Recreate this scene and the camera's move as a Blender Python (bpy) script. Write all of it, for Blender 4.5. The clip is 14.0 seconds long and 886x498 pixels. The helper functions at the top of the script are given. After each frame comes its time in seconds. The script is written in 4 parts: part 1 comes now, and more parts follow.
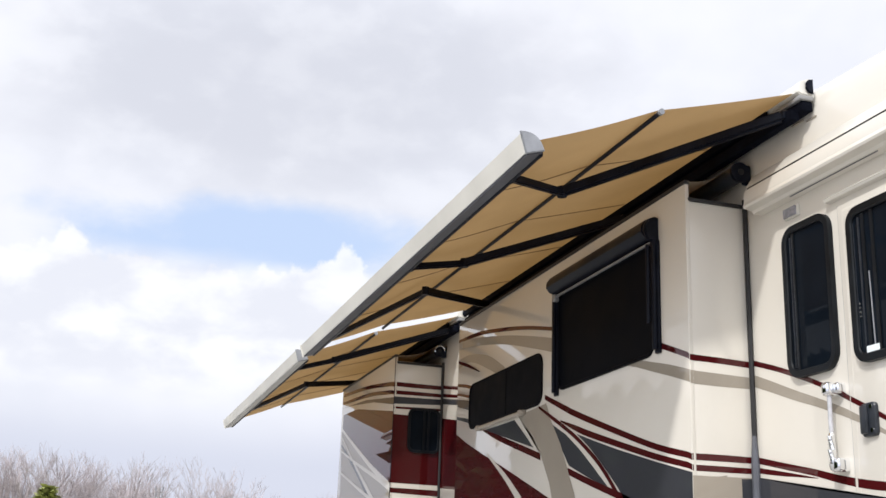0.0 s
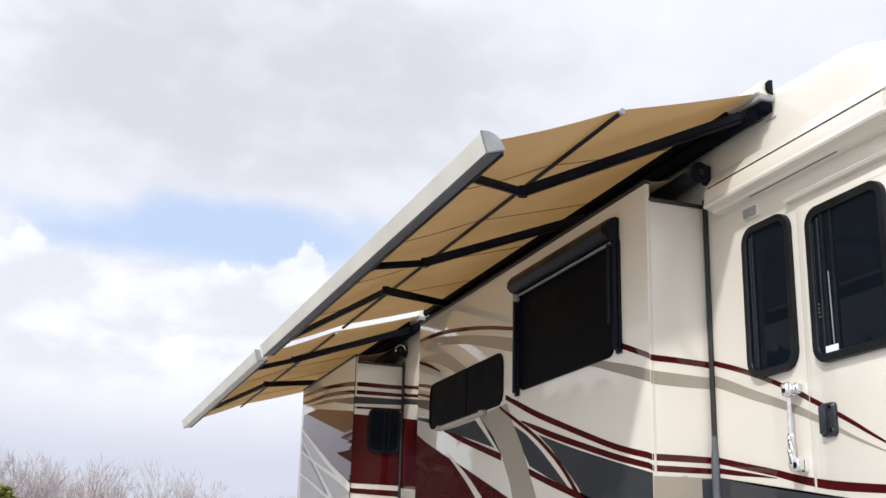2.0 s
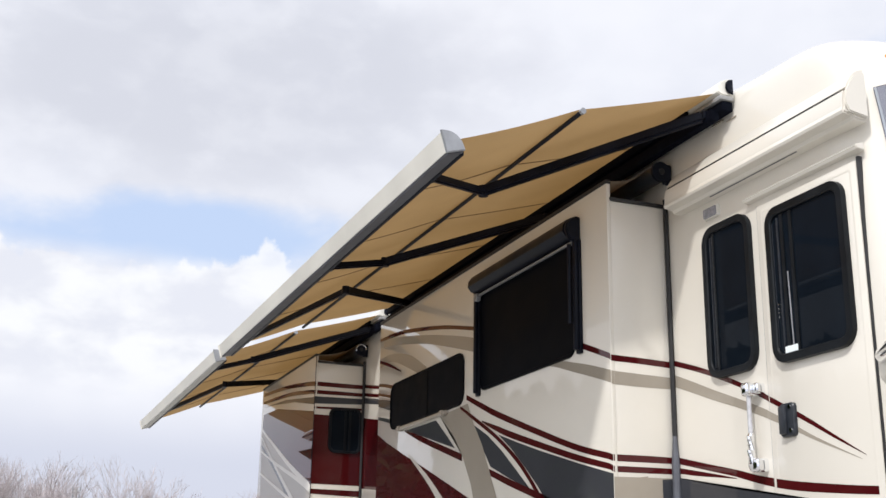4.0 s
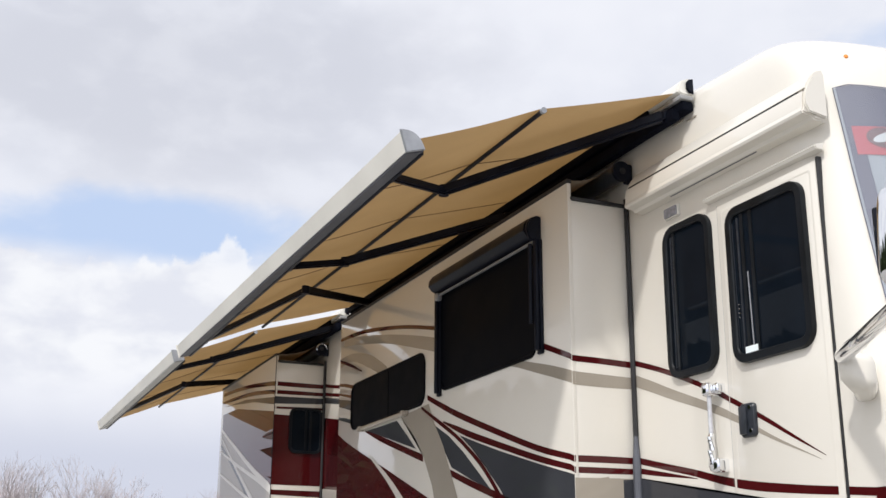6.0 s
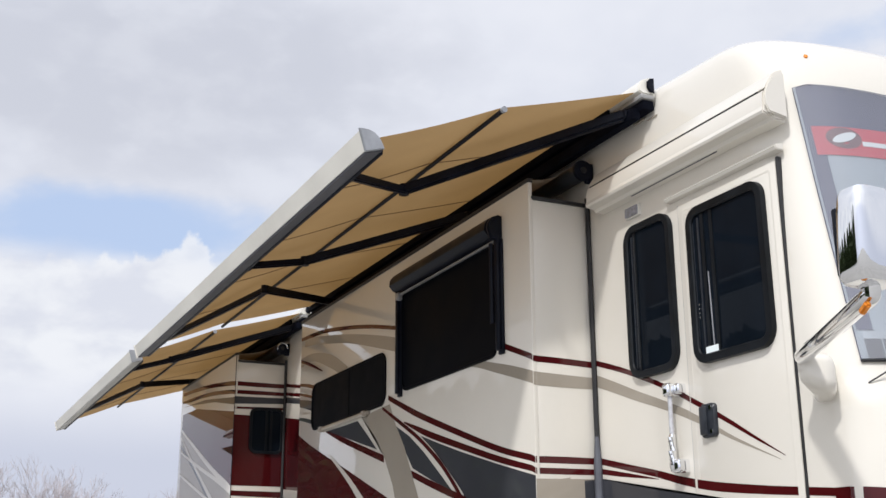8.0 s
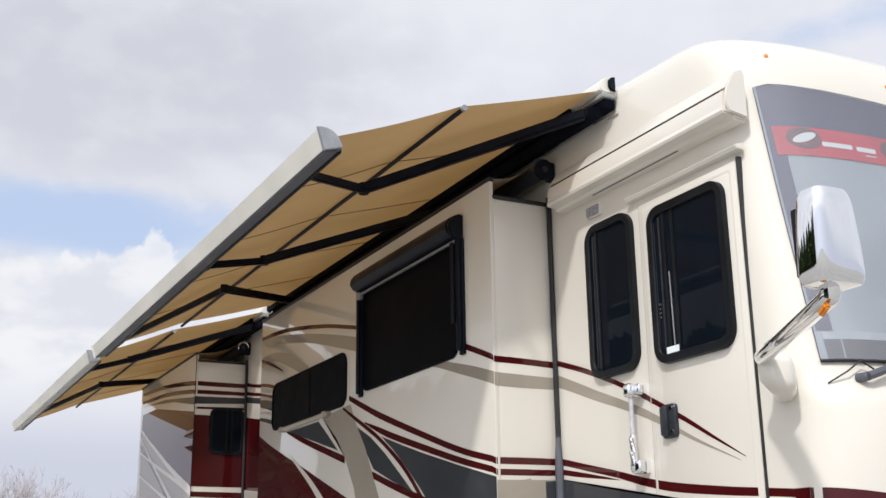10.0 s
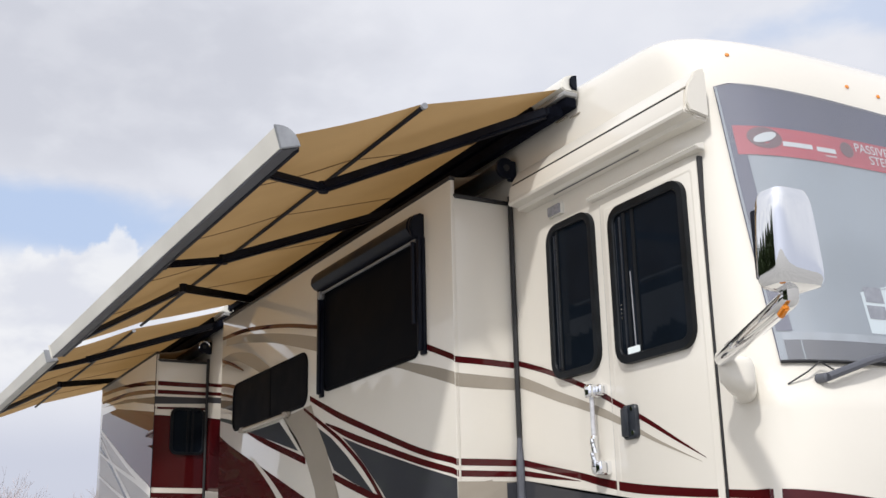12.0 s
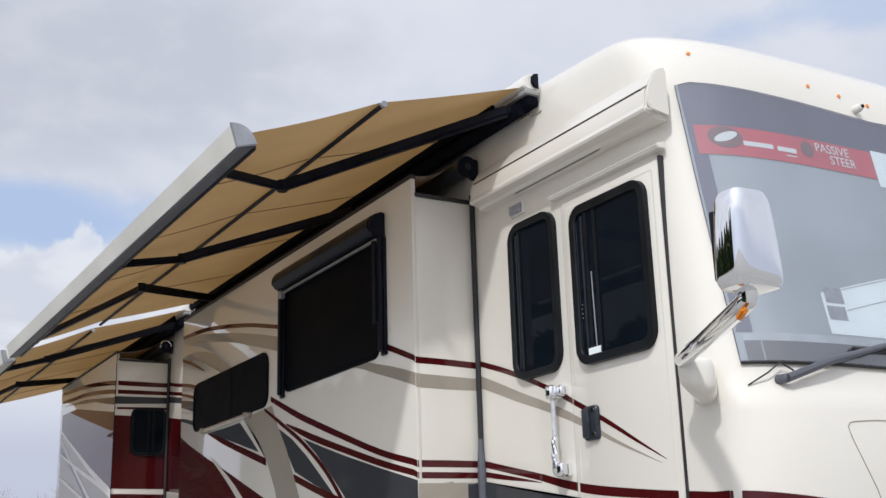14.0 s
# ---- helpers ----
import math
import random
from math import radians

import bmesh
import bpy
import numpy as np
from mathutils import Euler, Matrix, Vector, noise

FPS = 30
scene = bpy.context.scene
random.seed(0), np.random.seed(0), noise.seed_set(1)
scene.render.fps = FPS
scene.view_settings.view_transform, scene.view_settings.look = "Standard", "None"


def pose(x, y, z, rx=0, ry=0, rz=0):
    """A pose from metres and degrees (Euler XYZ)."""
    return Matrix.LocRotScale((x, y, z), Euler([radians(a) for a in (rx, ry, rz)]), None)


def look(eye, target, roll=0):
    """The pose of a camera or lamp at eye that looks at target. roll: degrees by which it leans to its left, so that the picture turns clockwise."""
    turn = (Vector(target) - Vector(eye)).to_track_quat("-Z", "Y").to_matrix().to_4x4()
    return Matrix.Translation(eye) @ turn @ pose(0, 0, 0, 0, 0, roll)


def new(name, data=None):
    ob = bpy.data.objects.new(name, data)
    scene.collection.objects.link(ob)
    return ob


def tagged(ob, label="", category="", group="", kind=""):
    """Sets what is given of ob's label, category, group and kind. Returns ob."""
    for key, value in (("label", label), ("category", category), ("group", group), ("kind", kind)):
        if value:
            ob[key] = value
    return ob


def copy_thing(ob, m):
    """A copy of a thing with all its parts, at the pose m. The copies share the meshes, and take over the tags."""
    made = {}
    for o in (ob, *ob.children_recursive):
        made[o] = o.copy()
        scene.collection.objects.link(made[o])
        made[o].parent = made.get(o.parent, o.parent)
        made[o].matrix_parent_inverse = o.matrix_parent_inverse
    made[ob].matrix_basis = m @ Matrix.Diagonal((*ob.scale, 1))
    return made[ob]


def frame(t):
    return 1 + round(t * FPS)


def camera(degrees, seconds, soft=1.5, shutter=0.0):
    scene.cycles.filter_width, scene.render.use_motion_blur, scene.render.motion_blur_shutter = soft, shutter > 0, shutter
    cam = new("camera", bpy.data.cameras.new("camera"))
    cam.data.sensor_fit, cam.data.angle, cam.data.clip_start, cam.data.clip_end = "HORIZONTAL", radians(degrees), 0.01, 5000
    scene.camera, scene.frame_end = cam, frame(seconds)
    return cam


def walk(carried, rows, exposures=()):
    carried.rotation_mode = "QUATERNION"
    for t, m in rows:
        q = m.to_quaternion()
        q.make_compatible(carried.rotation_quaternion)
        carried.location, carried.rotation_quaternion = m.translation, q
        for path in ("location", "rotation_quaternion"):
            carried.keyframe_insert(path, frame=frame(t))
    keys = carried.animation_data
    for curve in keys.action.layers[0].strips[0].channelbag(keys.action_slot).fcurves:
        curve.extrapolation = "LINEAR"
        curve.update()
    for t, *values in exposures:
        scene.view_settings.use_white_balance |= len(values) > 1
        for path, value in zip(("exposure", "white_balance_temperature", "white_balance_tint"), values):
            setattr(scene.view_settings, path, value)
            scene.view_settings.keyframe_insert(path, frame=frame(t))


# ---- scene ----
# ---------------- camera ----------------
cam = camera(42.46, 14.0)
PATH = [
    (0.0, 0.1450, -0.0971, 1.0850, 106.938, -2.038, 71.949),
    (1.0, 0.1236, -0.0875, 1.1011, 106.903, -1.740, 71.021),
    (2.0, 0.1016, -0.0744, 1.1150, 106.875, -1.481, 70.102),
    (3.0, 0.0810, -0.0630, 1.1322, 106.818, -1.173, 69.187),
    (4.0, 0.0581, -0.0460, 1.1469, 106.775, -0.917, 68.287),
    (5.0, 0.0362, -0.0310, 1.1649, 106.703, -0.610, 67.389),
    (6.0, 0.0185, -0.0177, 1.1832, 106.615, -0.286, 66.495),
    (7.0, 0.0000, 0.0000, 1.2000, 106.532, -0.000, 65.620),
    (8.0, -0.0189, 0.0192, 1.2170, 106.443, 0.288, 64.754),
    (9.0, -0.0374, 0.0419, 1.2327, 106.358, 0.545, 63.906),
    (10.0, -0.0548, 0.0662, 1.2487, 106.266, 0.799, 63.074),
    (11.0, -0.0714, 0.0912, 1.2679, 106.143, 1.084, 62.257),
    (12.0, -0.0890, 0.1244, 1.2812, 106.068, 1.266, 61.474),
    (13.0, -0.1015, 0.1519, 1.2970, 105.957, 1.506, 60.684),
    (14.0, -0.1178, 0.1885, 1.3150, 105.839, 1.725, 59.942),
]

walk(cam, [(r[0], pose(*r[1:])) for r in PATH],
     exposures=[(0.0, 0.17, 6350, 10), (3.0, 0.13, 6350, 10), (5.5, 0.07, 6350, 10), (8.0, -0.05, 6250, 10), (11.0, -0.02, 6400, 10), (12.5, -0.09, 6300, 10), (14.0, -0.2, 6100, 10)])

# ---------------- sky and sun ----------------
SUN_FROM = Vector((0.71, -0.8, 1.08)).normalized()
sun = new("sun", bpy.data.lights.new("sun", "SUN"))
sun.data.energy, sun.data.angle, sun.data.color = 2.45, radians(3.0), (1.0, 0.96, 0.90)
sun.matrix_world = look((20, -20, 30), Vector((20, -20, 30)) - SUN_FROM)


class Tree:
    """Small helper that builds shader nodes."""

    def __init__(self, tree):
        self.t = tree
        tree.nodes.clear()

    def n(self, kind, **sets):
        node = self.t.nodes.new(kind)
        for k, v in sets.items():
            if k == "operation":
                node.operation = v
            elif k == "blend":
                node.data_type, node.blend_type = "RGBA", v
        return node

    def put(self, socket, v):
        if isinstance(v, bpy.types.NodeSocket):
            self.t.links.new(v, socket)
        elif v is not None:
            socket.default_value = v

    def math(self, op, a, b=None, c=None, clamp=False):
        node = self.n("ShaderNodeMath", operation=op)
        node.use_clamp = clamp
        for i, v in enumerate((a, b, c)):
            self.put(node.inputs[i], v)
        return node.outputs[0]

    def smooth(self, v, a, b, lo=0.0, hi=1.0):
        node = self.n("ShaderNodeMapRange")
        node.interpolation_type = "SMOOTHSTEP"
        for i, x in enumerate((v, a, b, lo, hi)):
            self.put(node.inputs[i], x)
        return node.outputs[0]

    def noise(self, vec, scale, detail=4.0, rough=0.55, warp=0.0):
        node = self.n("ShaderNodeTexNoise")
        self.put(node.inputs["Vector"], vec)
        self.put(node.inputs["Scale"], scale)
        self.put(node.inputs["Detail"], detail)
        self.put(node.inputs["Roughness"], rough)
        self.put(node.inputs["Distortion"], warp)
        return node.outputs[0]

    def mix(self, f, a, b, blend="MIX"):
        node = self.n("ShaderNodeMix", blend=blend)
        self.put(node.inputs[0], f)
        self.put(node.inputs[6], a if isinstance(a, bpy.types.NodeSocket) else (*a, 1))
        self.put(node.inputs[7], b if isinstance(b, bpy.types.NodeSocket) else (*b, 1))
        return node.outputs[2]

    def xyz(self, x, y, z):
        node = self.n("ShaderNodeCombineXYZ")
        for i, v in enumerate((x, y, z)):
            self.put(node.inputs[i], v)
        return node.outputs[0]


def make_world():
    w = bpy.data.worlds.new("sky")
    w.use_nodes = True
    scene.world = w
    t = Tree(w.node_tree)
    co = t.n("ShaderNodeTexCoord").outputs["Generated"]
    sep = t.n("ShaderNodeSeparateXYZ")
    t.put(sep.inputs[0], co)
    x, y, z = sep.outputs
    # bearing (degrees, 0 along -x) and height above the horizon (degrees)
    az = t.math("MULTIPLY", t.math("ARCTAN2", y, t.math("MULTIPLY", x, -1.0)), 57.2958)
    el = t.math("MULTIPLY", t.math("ARCSINE", z), 57.2958)
    sky = t.n("ShaderNodeTexSky")
    sky.sky_type, sky.sun_disc = "NISHITA", False
    sky.sun_elevation, sky.sun_rotation = radians(45.3), radians(138.4)
    blue = t.mix(1.0, sky.outputs[0], (0.125, 0.115, 0.105), "MULTIPLY")
    blue = t.mix(0.85, blue, (0.58, 0.70, 0.93))
    # cloud relief in a flattened cloud space
    flat = t.xyz(t.math("MULTIPLY", az, 0.1), t.math("MULTIPLY", el, 0.17), 3.7)
    n1 = t.noise(flat, 1.0, 5, 0.5, 0.2)
    n2 = t.noise(flat, 2.6, 4, 0.5, 0.15)
    n3 = t.noise(co, 2.3, 5, 0.55, 0.2)
    bump = t.math("ADD", t.math("MULTIPLY", n1, 0.6), t.math("MULTIPLY", n2, 0.4))

    def blob(a0, e0, wa, we, ragged):
        da = t.math("DIVIDE", t.math("SUBTRACT", az, a0), wa)
        de = t.math("DIVIDE", t.math("SUBTRACT", el, e0), we)
        r = t.math("SQRT", t.math("ADD", t.math("MULTIPLY", da, da), t.math("MULTIPLY", de, de)))
        return t.math("ADD", r, t.math("MULTIPLY", t.math("SUBTRACT", bump, 0.5), ragged))

    # general cloud cover: white with grey undersides
    cloud = t.mix(t.smooth(n3, 0.35, 0.7), (0.76, 0.775, 0.84), (0.88, 0.88, 0.92))
    # large grey cloud base
    grey = t.smooth(blob(9.0, 24.5, 19.0, 6.8, 1.3), 1.15, 0.3)
    cloud = t.mix(t.math("MULTIPLY", grey, 0.9), cloud, (0.645, 0.655, 0.715))
    wisp = t.smooth(t.math("ADD", n2, t.math("MULTIPLY", n1, 0.6)), 0.72, 1.0)
    cloud = t.mix(t.math("MULTIPLY", wisp, 0.22), cloud, (0.92, 0.92, 0.95))
    # bright heaped clouds under the gap
    heap = t.smooth(blob(5.0, 12.6, 13.0, 3.6, 0.9), 1.05, 0.65)
    heapcol = t.mix(t.smooth(n2, 0.36, 0.62), (0.77, 0.78, 0.84), (0.92, 0.92, 0.935))
    # blue gap
    gap = t.smooth(blob(8.6, 16.8, 10.5, 2.0, 2.4), 1.2, 0.45)
    gap2 = t.smooth(blob(50.0, 25.6, 9.0, 1.6, 2.6), 0.95, 0.3)
    cover = t.mix(t.math("MAXIMUM", gap, t.math("MULTIPLY", gap2, 0.6)), cloud, blue)
    swell = t.math("MULTIPLY", t.math("SUBTRACT", t.noise(t.xyz(t.math("MULTIPLY", az, 0.1), 0.0, 8.2), 2.2, 1, 0.5), 0.5), 7.0)
    puff = t.math("MULTIPLY", t.math("SUBTRACT", t.noise(t.xyz(t.math("MULTIPLY", az, 0.1), t.math("MULTIPLY", el, 0.1), 5.1), 7.0, 4, 0.55), 0.5), 3.4)
    top = t.math("SUBTRACT", t.math("ADD", 15.4, t.math("ADD", swell, puff)), el)
    cum = t.math("MULTIPLY", t.smooth(top, -0.15, 0.45), t.smooth(az, 26.0, 8.0))
    cover = t.mix(t.math("MULTIPLY", cum, t.smooth(el, 8.0, 11.5)), cover, heapcol)
    cover = t.mix(t.math("MULTIPLY", heap, 0.6), cover, heapcol)
    # pale haze low over the land
    cover = t.mix(t.smooth(el, 9.5, 5.5, 0.0, 0.85), cover, (0.61, 0.635, 0.74))
    # clouds glow where the sun stands behind them
    dot = t.n("ShaderNodeVectorMath")
    dot.operation = "DOT_PRODUCT"
    t.put(dot.inputs[0], co)
    dot.inputs[1].default_value = SUN_FROM
    glow = t.math("MULTIPLY", t.math("POWER", t.math("MAXIMUM", dot.outputs["Value"], 0.0), 2.5), 0.9)
    cover = t.mix(1.0, cover, t.xyz(*[t.math("ADD", 1.0, t.math("MULTIPLY", glow, k)) for k in (1.0, 0.98, 0.94)]), "MULTIPLY")
    bg = t.n("ShaderNodeBackground")
    t.put(bg.inputs[0], cover)
    bg.inputs[1].default_value = 1.0
    out = t.n("ShaderNodeOutputWorld")
    t.put(out.inputs[0], bg.outputs[0])


make_world()

# ---------------- materials ----------------


def surface(name, color, rough=0.4, metal=0.0, coat=0.0, grain=0.05, scale=3.0, fine=60.0, bump=0.0, spec=0.5, second=None, coat_rough=0.03):
    """A principled surface with variation at two scales."""
    m = bpy.data.materials.new(name)
    m.use_nodes = True
    t = Tree(m.node_tree)
    co = t.n("ShaderNodeTexCoord").outputs["Object"]
    a = t.noise(co, scale, 4)
    b = t.noise(co, fine, 3)
    dark = tuple(c * (1 - grain * 2.2) for c in color)
    lite = tuple(min(1, c * (1 + grain * 1.2)) for c in color)
    col = t.mix(t.smooth(a, 0.3, 0.7), second or dark, lite)
    col = t.mix(t.smooth(b, 0.35, 0.75, 0, 0.5), col, color)
    p = t.n("ShaderNodeBsdfPrincipled")
    t.put(p.inputs["Base Color"], col)
    t.put(p.inputs["Roughness"], t.smooth(a, 0.2, 0.8, rough * 0.8, min(1, rough * 1.2)))
    p.inputs["Metallic"].default_value = metal
    p.inputs["Specular IOR Level"].default_value = spec
    p.inputs["Coat Weight"].default_value = coat
    p.inputs["Coat Roughness"].default_value = coat_rough
    p.inputs["Coat IOR"].default_value = 1.42
    if bump:
        bn = t.n("ShaderNodeBump")
        bn.inputs["Strength"].default_value = bump
        bn.inputs["Distance"].default_value = 0.01
        t.put(bn.inputs["Height"], b)
        t.put(p.inputs["Normal"], bn.outputs[0])
    out = t.n("ShaderNodeOutputMaterial")
    t.put(out.inputs[0], p.outputs[0])
    return m


def cloth(name, color):
    m = bpy.data.materials.new(name)
    m.use_nodes = True
    t = Tree(m.node_tree)
    co = t.n("ShaderNodeTexCoord").outputs["Object"]
    a = t.noise(co, 1.6, 4)
    wv = t.noise(co, 220.0, 2)
    col = t.mix(t.smooth(a, 0.3, 0.7), tuple(c * 0.9 for c in color), color)
    col = t.mix(t.smooth(wv, 0.3, 0.7, 0, 0.3), col, tuple(c * 0.8 for c in color))
    d = t.n("ShaderNodeBsdfDiffuse")
    t.put(d.inputs[0], col)
    tr = t.n("ShaderNodeBsdfTranslucent")
    t.put(tr.inputs[0], t.mix(1.0, col, (1.0, 0.76, 0.42), "MULTIPLY"))
    mx = t.n("ShaderNodeMixShader")
    mx.inputs[0].default_value = 0.22
    t.put(mx.inputs[1], d.outputs[0])
    t.put(mx.inputs[2], tr.outputs[0])
    out = t.n("ShaderNodeOutputMaterial")
    t.put(out.inputs[0], mx.outputs[0])
    return m


CREAM = surface("cream_gelcoat", (0.73, 0.695, 0.625), 0.34, coat=1.0, grain=0.015, scale=0.8, spec=0.1, coat_rough=0.015)
RED = surface("deep_red_paint", (0.062, 0.0035, 0.005), 0.5, spec=0.04, coat=1.0, grain=0.06, scale=1.2, coat_rough=0.012)
GREY = surface("charcoal_paint", (0.045, 0.047, 0.055), 0.4, coat=1.0, spec=0.06, grain=0.06, scale=1.2, coat_rough=0.012)
TAUPE = surface("taupe_paint", (0.36, 0.32, 0.265), 0.4, coat=1.0, spec=0.06, grain=0.04, scale=1.2, coat_rough=0.012)
BLACK = surface("black_metal", (0.007, 0.009, 0.017), 0.4, grain=0.2, scale=6, spec=0.14)
FRAME = surface("black_powder_coat", (0.007, 0.009, 0.012), 0.4, grain=0.2, scale=6, spec=0.2)
HANDLE = surface("black_handle_plastic", (0.022, 0.026, 0.034), 0.35, grain=0.15, scale=20)
RUBBER = surface("black_rubber", (0.02, 0.02, 0.022), 0.6, grain=0.2, scale=8)
MATTE = surface("matte_black_steel", (0.006, 0.007, 0.012), 0.7, grain=0.2, scale=6, spec=0.02)
BLACKOUT = surface("blacked_out_glass", (0.004, 0.005, 0.0075), 0.45, grain=0.1, spec=0.03)
TINT = surface("tinted_glass", (0.006, 0.009, 0.014), 0.02, grain=0.1, spec=0.05)
WHITE = surface("white_aluminium", (0.74, 0.72, 0.66), 0.35, grain=0.03, scale=2, fine=40)
ALU = surface("grey_aluminium", (0.35, 0.36, 0.38), 0.4, metal=0.5, grain=0.1, scale=7)
PALE = surface("pale_grey_plastic", (0.55, 0.55, 0.53), 0.5, grain=0.06, scale=5)
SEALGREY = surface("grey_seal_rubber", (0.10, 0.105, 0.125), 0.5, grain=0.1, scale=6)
GUTTER = surface("gutter_grey", (0.26, 0.26, 0.26), 0.5, grain=0.12, scale=8)
CHROME = surface("chrome", (0.86, 0.87, 0.89), 0.03, metal=1.0, grain=0.01)
BRUSHED = surface("bright_metal", (0.62, 0.61, 0.6), 0.22, metal=1.0, grain=0.06, scale=9)
AMBER = surface("amber_lens", (0.75, 0.25, 0.02), 0.2, coat=0.6, grain=0.05)
LENS = surface("clear_plastic_lens", (0.55, 0.55, 0.58), 0.15, coat=0.8, grain=0.08, scale=30)
LAMPLENS = surface("grey_lamp_lens", (0.30, 0.30, 0.335), 0.2, coat=0.6, grain=0.15, scale=40)
PAPER = surface("white_paper", (0.80, 0.87, 0.88), 0.6, grain=0.02)
SIGNRED = surface("red_banner", (0.52, 0.06, 0.085), 0.5, grain=0.05)
SIGNDARK = surface("dark_print", (0.17, 0.08, 0.09), 0.5, grain=0.05)
SIGNWHITE = surface("pale_print", (0.7, 0.72, 0.72), 0.5, grain=0.02)
FABRIC = cloth("tan_awning_cloth", (0.485, 0.368, 0.228))
TOPPER = cloth("grey_topper_cloth", (0.36, 0.33, 0.28))
SEAM = surface("seam_thread", (0.22, 0.155, 0.09), 0.8, grain=0.1)
ASPHALT = surface("pale_concrete", (0.34, 0.33, 0.31), 0.9, grain=0.07, scale=0.5, fine=30, bump=0.4)
# bark colour is paled to carry the haze of the distance
HAZYBARK = surface("haze_paled_bark", (0.49, 0.44, 0.45), 0.9, grain=0.2, scale=3)
CONIFER = surface("light_conifer_leaf", (0.42, 0.45, 0.16), 0.7, grain=0.2, scale=2)
NEEDLE = surface("evergreen_leaf", (0.045, 0.07, 0.018), 0.7, grain=0.3, scale=5)
SOIL = surface("dry_grass_bank", (0.14, 0.12, 0.07), 0.95, grain=0.3, scale=0.3, fine=6)
POLE = surface("weathered_pole", (0.36, 0.34, 0.34), 0.8, grain=0.2)
TYRE = surface("tyre_rubber", (0.02, 0.02, 0.02), 0.75, grain=0.2)

# ---------------- mesh helpers ----------------


def part(name, bm, material, parent=None, label="", smooth=True, crease=35):
    me = bpy.data.meshes.new(name)
    bm.normal_update()
    bm.to_mesh(me)
    bm.free()
    me.materials.append(material)
    if smooth:
        for p in me.polygons:
            p.use_smooth = True
        me.set_sharp_from_angle(angle=radians(crease))
    ob = new(name, me)
    ob.parent = parent
    if label:
        tagged(ob, label=label)
    return ob


def thing(name, at, label, category, group="", kind=""):
    ob = new(name)
    ob.location = at
    ob.empty_display_size = 0.2
    return tagged(ob, label, category, group, kind)


def rel(parent, bm):
    """Move a mesh given in world places into its thing's own space."""
    p = parent
    while p is not None:
        bmesh.ops.translate(bm, verts=bm.verts, vec=-p.location)
        p = p.parent
    return bm


def box(a, b, bevel=0.01, seg=2):
    bm = bmesh.new()
    bmesh.ops.create_cube(bm, size=1)
    a, b = Vector(a), Vector(b)
    for v in bm.verts:
        v.co = Vector(((a[i] + b[i]) / 2 + v.co[i] * abs(b[i] - a[i])) for i in range(3))
    if bevel:
        bmesh.ops.bevel(bm, geom=bm.edges[:], offset=bevel, segments=seg, affect="EDGES", profile=0.5)
    return bm


def extrude_x(profile, x0, x1, bevel=0.0):
    """A closed (y, z) outline carried from x0 to x1."""
    bm = bmesh.new()
    ends = [[bm.verts.new((x, y, z)) for y, z in profile] for x in (x0, x1)]
    n = len(profile)
    for i in range(n):
        bm.faces.new((ends[0][i], ends[0][(i + 1) % n], ends[1][(i + 1) % n], ends[1][i]))
    caps = [bm.faces.new(ends[0][::-1]), bm.faces.new(ends[1])]
    bmesh.ops.recalc_face_normals(bm, faces=bm.faces)
    if bevel:
        es = {e for f in caps for e in f.edges}
        bmesh.ops.bevel(bm, geom=list(es), offset=bevel, segments=2, affect="EDGES")
    return bm


def tube(points, r, sides=10, taper=None, flat=1.0):
    """A round or flattened bar through points."""
    bm = bmesh.new()
    pts = [Vector(p) for p in points]
    rings = []
    for i, p in enumerate(pts):
        d = (pts[min(i + 1, len(pts) - 1)] - pts[max(i - 1, 0)]).normalized()
        side = d.cross(Vector((0, 0, 1)))
        if side.length < 1e-3:
            side = Vector((1, 0, 0))
        side.normalize()
        upv = side.cross(d).normalized()
        rr = r if taper is None else r * taper[i]
        rings.append([bm.verts.new(p + (side * math.cos(k) + upv * flat * math.sin(k)) * rr)
                      for k in (2 * math.pi * j / sides for j in range(sides))])
    for a, b in zip(rings, rings[1:]):
        for j in range(sides):
            bm.faces.new((a[j], a[(j + 1) % sides], b[(j + 1) % sides], b[j]))
    bm.faces.new(rings[0][::-1])
    bm.faces.new(rings[-1])
    bmesh.ops.recalc_face_normals(bm, faces=bm.faces)
    return bm


def bar(a, b, w, h, bevel=0.006):
    """A rectangular bar from a to b, w wide (level) and h high."""
    a, b = Vector(a), Vector(b)
    d = (b - a).normalized()
    side = d.cross(Vector((0, 0, 1))).normalized()
    upv = side.cross(d)
    bm = bmesh.new()
    vs = [[bm.verts.new(p + side * sx * w / 2 + upv * sz * h / 2) for sx, sz in ((-1, -1), (1, -1), (1, 1), (-1, 1))] for p in (a, b)]
    for j in range(4):
        bm.faces.new((vs[0][j], vs[0][(j + 1) % 4], vs[1][(j + 1) % 4], vs[1][j]))
    bm.faces.new(vs[0][::-1])
    bm.faces.new(vs[1])
    bmesh.ops.recalc_face_normals(bm, faces=bm.faces)
    if bevel:
        bmesh.ops.bevel(bm, geom=bm.edges[:], offset=bevel, segments=2, affect="EDGES")
    return bm


def rounded(w, h, r, seg=6):
    """A rounded rectangle outline round the origin."""
    out = []
    for cx, cy, a0 in ((w / 2 - r, h / 2 - r, 0), (-w / 2 + r, h / 2 - r, 90), (-w / 2 + r, -h / 2 + r, 180), (w / 2 - r, -h / 2 + r, 270)):
        for k in range(seg + 1):
            a = radians(a0 + 90 * k / seg)
            out.append((cx + r * math.cos(a), cy + r * math.sin(a)))
    return out


